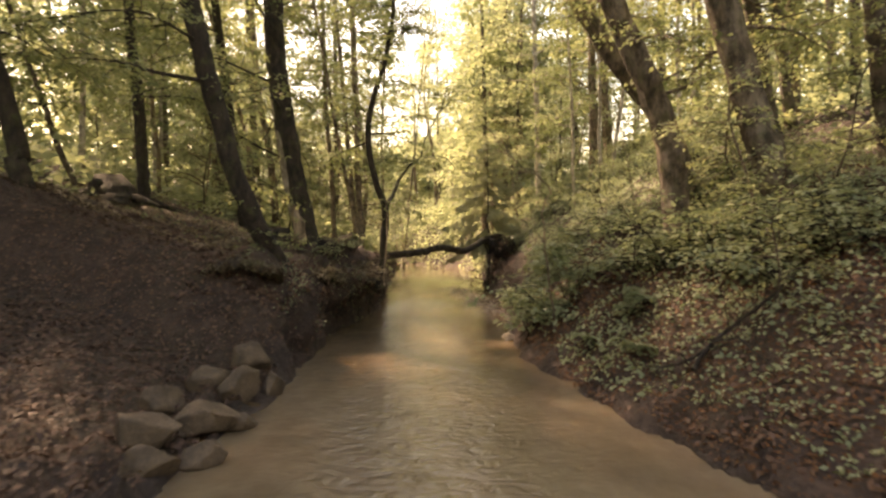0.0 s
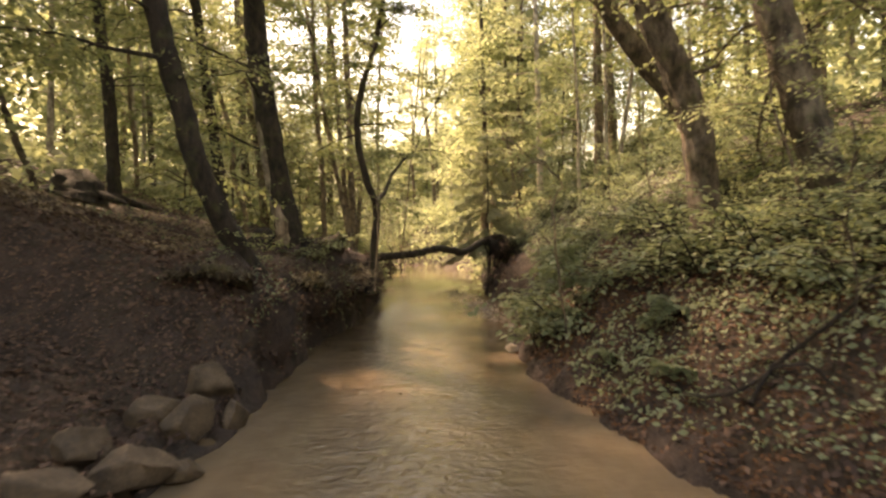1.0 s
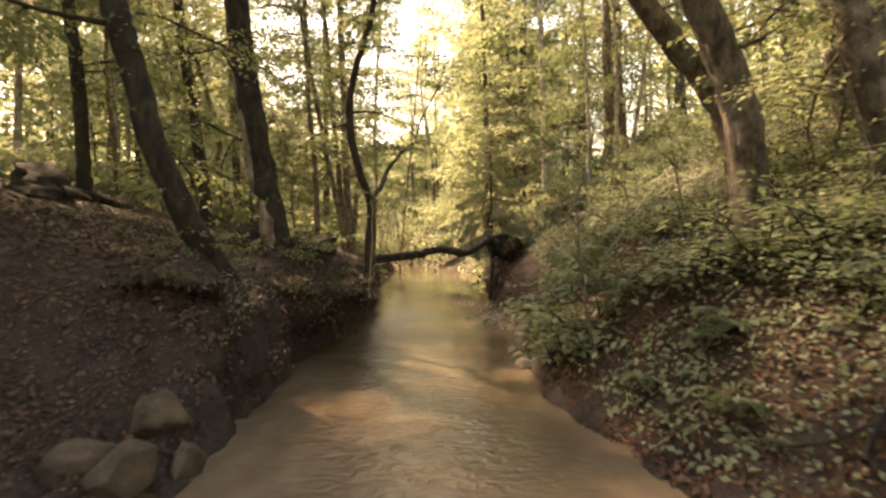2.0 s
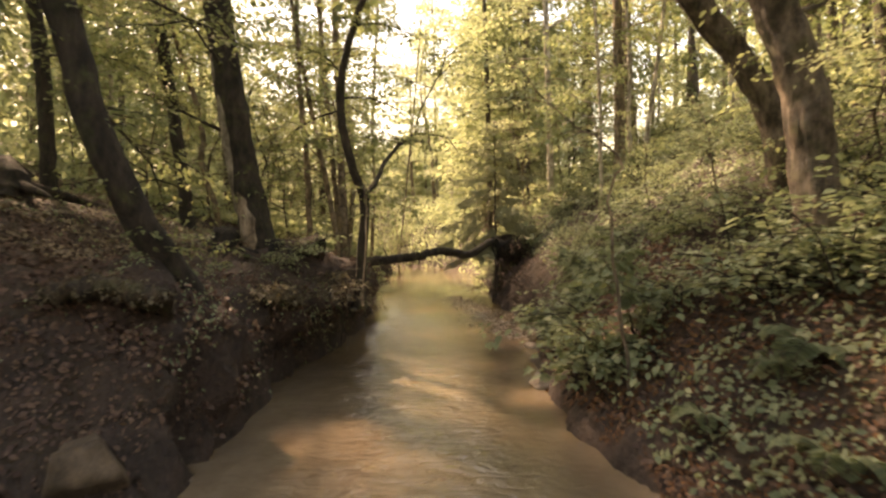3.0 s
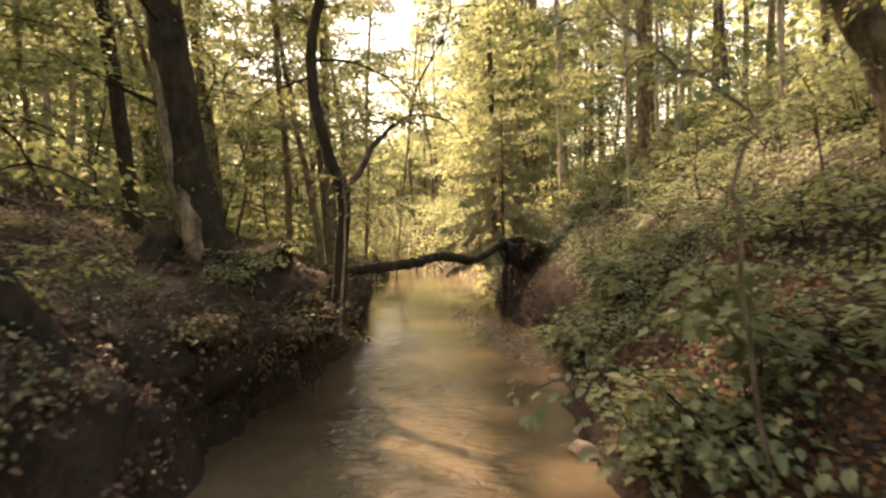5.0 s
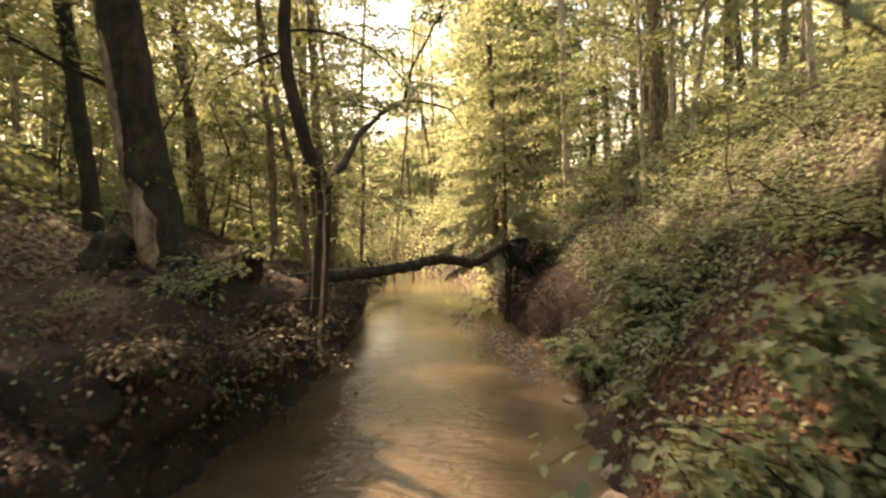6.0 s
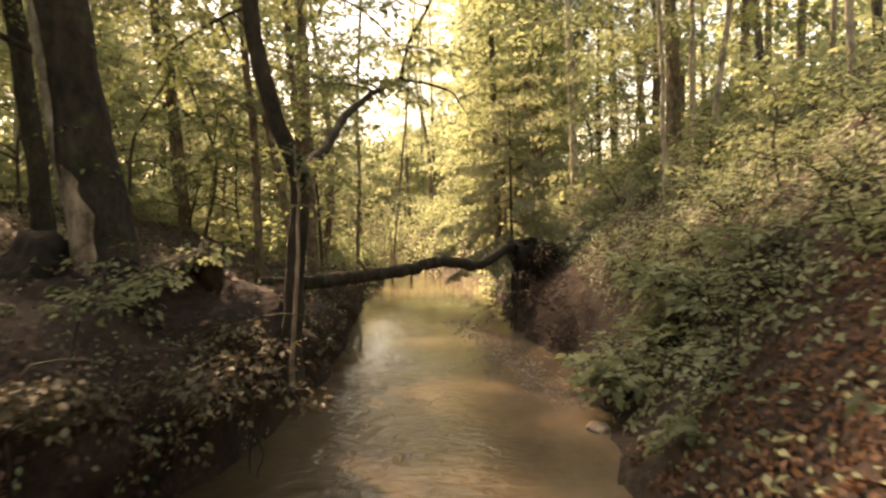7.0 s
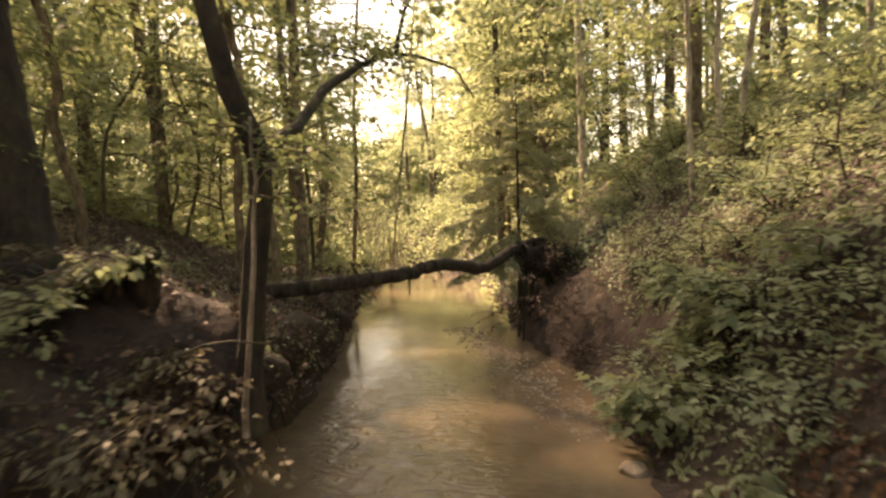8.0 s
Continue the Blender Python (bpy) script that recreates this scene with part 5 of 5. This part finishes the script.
x, y, r = scatter(50000, (1, 7.5), (1.6, 22), lambda x, y: (x > edge(EDGE_R, y) + 0.15) & (y + 1.2 * np.sin(5 * x) > 5.5) & ((y > 11) | (np.sin(77.1 * x + 53.9 * y) > -0.4)) & ~((y > 7.5) & (y < 11.0) & (x < edge(EDGE_R, y) + 1.6) & (np.sin(61.3 * x + 41.9 * y) > -0.5)) & ~((y > 14.4) & (y < 19.8) & (x < edge(EDGE_R, y) + 0.8)), 402)
lying("low_plants", x, y, r, 0.07, LEAF_SHRUB, "low green ground plants on the slope", "undergrowth", 0.6, 0.06)
x, y, r = scatter(3000, (-8, -1.6), (9, 22), lambda x, y: x < edge(EDGE_L, y) - 0.2, 403)
lying("bank_plants", x, y, r, 0.05, LEAF_SHRUB, "sparse low green plants on the shaded bank", "undergrowth", 0.6, 0.06)


# ---- far woods closing the valley ----
def far_woods():
    r = np.random.default_rng(501)
    p = []
    spots = []
    for k in range(170):
        a, d = r.uniform(0, 2 * np.pi), r.uniform(40, 85)
        cx, cy = d * np.cos(a), d * np.sin(a) + 6
        if not (abs(cx) < 16 and -10 < cy < 66):
            spots.append((cx, cy, r.uniform(9, 15)))
    spots += [(r.uniform(-34, -13), r.uniform(16, 62), r.uniform(8, 13)) for k in range(60)]
    spots += [(r.uniform(15, 36), r.uniform(2, 48), r.uniform(8, 12)) for k in range(55)]
    spots += [(r.uniform(-16, 16), r.uniform(64, 92), r.uniform(11, 15)) for k in range(50)]
    spots += [(r.uniform(-9, 4), r.uniform(68, 88), r.uniform(11, 16)) for k in range(22)]
    spots += [(r.uniform(2.5, 9), r.uniform(46, 62), r.uniform(11, 15)) for k in range(12)]
    spots += [(r.uniform(-20, -11), r.uniform(48, 66), r.uniform(9, 12)) for k in range(10)]
    for cx, cy, tall in spots:
        if cy > 20 and -0.13 * cy - 1 < cx < 0.04 * cy:
            tall *= 0.45
        z0 = on_ground(cx, cy)
        n = 300
        f = r.uniform(0, 1, n) ** 0.8
        rad = 3.4 * np.sin(np.pi * np.clip(0.15 + 0.8 * f, 0, 1)) * r.uniform(0.3, 1.0, n) ** 0.5
        t = r.uniform(0, 6.28, n)
        p.append(np.stack([cx + rad * np.cos(t), cy + rad * np.sin(t), z0 + f * tall], -1))
    p = np.vstack(p)
    n = len(p)
    w = unit(r.normal(0, 1, (n, 3)) * np.array([1, 1, 0.5]))
    u = unit(np.array([0, 0, 1.0]) + r.normal(0, 0.6, (n, 3)))
    ob = new("far_woods", leaf_mesh("far_woods", p, w, u, r.uniform(0.35, 0.8, n), LEAF_LIT))
    return tagged(ob, "distant yellow-green woodland closing the valley", "woodland", kind="stuff")


far_woods()


# ---- sunlit shoots on the far bank, brushwood by the spruce ----
def pale_shoots(x, y):
    rng = np.random.default_rng(541)
    root = thing("willow_clump", (x, y, on_ground(x, y, 0.1)))
    lv = Leaves(rng)
    for k in range(34):
        foot = (rng.normal(0, 0.75), rng.normal(0, 0.5), 0)
        g = grow(rng, foot, (rng.normal(0, 0.07), rng.normal(0, 0.07), 1), rng.uniform(2.6, 5.2), 9, 0.02, 0.04)
        part("shoot", Wood(rng).tube(g, rng.uniform(0.018, 0.04), 0.008, 5).mesh("shoot", BARK_PALE), root)
        lv.spray(g, 0.11, 0.16, 1.2, 0.25)
    part("foliage", lv.mesh("foliage", LEAF_LIT), root, kind="stuff")
    return tagged(root, "pale upright willow shoots in the sun beside the far creek", "willow")


pale_shoots(-3.1, 37.0)


def brushwood(x, y, seed, spread):
    rng = np.random.default_rng(seed)
    root = thing("brushwood", (x, y, on_ground(x, y)))
    lv = Leaves(rng)
    for k in range(26):
        az = rng.uniform(0, 6.28)
        g = grow(rng, (rng.normal(0, spread * 0.4), rng.normal(0, spread * 0.4), rng.uniform(-0.05, 0.25)), (np.cos(az), np.sin(az), rng.uniform(0.1, 1.1)), rng.uniform(0.5, 1.0) * spread * 1.4, 9, 0.25, 0.2)
        part("twig", Wood(rng).tube(g, rng.uniform(0.006, 0.014), 0.003, 5).mesh("twig", BARK_WET_SHADED), root)
        lv.spray(g, 0.035, 0.06, 1.2, 0.15)
    part("foliage", lv.mesh("foliage", LEAF_DEAD), root, kind="stuff")
    return tagged(root, "tangled brown brushwood with withered leaves on the bank", "brushwood", "brushwood by the log")


brushwood(1.55, 19.2, 551, 0.8)
brushwood(2.1, 18.6, 552, 0.9)
brushwood(-2.3, 20.5, 553, 0.6)
brushwood(1.95, 17.4, 554, 0.7)
brushwood(1.85, 16.5, 555, 0.5)


def valley_undergrowth():
    """Leafy low growth that hides the floor of the far wood."""
    r = np.random.default_rng(511)
    c = np.vstack([np.stack([r.uniform(-22, 22, 1500), r.uniform(21, 75, 1500)], -1), np.stack([r.choice([-1, 1], 700) * r.uniform(6.5, 20, 700), r.uniform(0, 22, 700)], -1)])
    c = np.vstack([c, np.stack([r.uniform(-12, -3.4, 160), r.uniform(20, 28, 160)], -1)])
    c = np.vstack([c, np.stack([r.uniform(-10, -2.6, 300), r.uniform(22, 40, 300)], -1)])
    c = np.vstack([c, np.stack([r.uniform(-9, 9, 900), r.uniform(36, 80, 900)], -1)])
    c = c[dry(c[:, 0] + 0.9, c[:, 1]) & dry(c[:, 0] - 0.9, c[:, 1])]
    c = np.vstack([c, np.stack([r.uniform(-5, 6, 500), r.uniform(41, 56, 500)], -1)])
    c = c[dry(c[:, 0], c[:, 1])]
    yy = r.uniform(24, 62, 260)
    c = np.vstack([c, np.stack([np.where(r.uniform(0, 1, 260) < 0.5, edge(EDGE_L, yy) - r.uniform(0.2, 1.2, 260), edge(EDGE_R, yy) + r.uniform(0.2, 1.2, 260)), yy], -1)])
    n = 32
    rad, t = r.uniform(0, 1, (len(c), n)) ** 0.6 * r.uniform(0.5, 1.1, (len(c), 1)), r.uniform(0, 6.28, (len(c), n))
    x, y = c[:, :1] + rad * np.cos(t), c[:, 1:] + rad * np.sin(t)
    z = height(x, y) + r.uniform(0, 1, (len(c), n)) * (1.3 - rad) * r.uniform(0.5, 1.3, (len(c), 1))
    p = np.stack([x, y, z], -1).reshape(-1, 3)
    k = len(p)
    w = unit(r.normal(0, 1, (k, 3)) * np.array([1, 1, 0.4]))
    u = unit(np.array([0, 0, 1.0]) + r.normal(0, 0.5, (k, 3)))
    ob = new("valley_undergrowth", leaf_mesh("valley_undergrowth", p, w, u, r.uniform(0.12, 0.28, k), LEAF_LIT))
    return tagged(ob, "yellow-green undergrowth covering the far valley floor", "undergrowth", kind="stuff")


valley_undergrowth()


def gravel_bar():
    """Pebbles that stand a little out of the shallow water."""
    r = np.random.default_rng(521)
    n = 1700
    y = r.uniform(13.4, 20.0, n)
    x = np.interp(y, (13.4, 15.0, 17.0, 20.0), (1.45, 1.25, 0.9, 0.35)) + r.normal(0, 1, n) * np.interp(y, (13.4, 15.5, 20), (0.18, 0.3, 0.2))
    k = x < edge(EDGE_R, y) + 0.25
    x, y = x[k], y[k]
    n = len(x)
    s = r.uniform(0.012, 0.04, n)
    o = np.array([(1, 0, 0), (0, 1, 0), (-1, 0, 0), (0, -1, 0), (0, 0, 1), (0, 0, -1)], float)
    a = r.uniform(0, 6.28, n)
    v = o[None] * s[:, None, None] * r.uniform(0.6, 1.3, (n, 6, 1)) * np.array([1, 1.3, 0.6])
    v = np.stack([v[..., 0] * np.cos(a)[:, None] - v[..., 1] * np.sin(a)[:, None], v[..., 0] * np.sin(a)[:, None] + v[..., 1] * np.cos(a)[:, None], v[..., 2]], -1)
    v += np.stack([x, y, np.maximum(height(x, y), water_level(y)) + r.uniform(-0.022, 0.004, n)], -1)[:, None]
    t = np.array([(0, 1, 4), (1, 2, 4), (2, 3, 4), (3, 0, 4), (1, 0, 5), (2, 1, 5), (3, 2, 5), (0, 3, 5)])
    f = (np.arange(n) * 6)[:, None, None] + t[None]
    ob = new("gravel_bar", mesh_of("gravel_bar", v.reshape(-1, 3), [f.reshape(-1, 3)], STONE_PALE))
    return tagged(ob, "reddish brown pebbles in the shallow water", "gravel", kind="stuff")


gravel_bar()
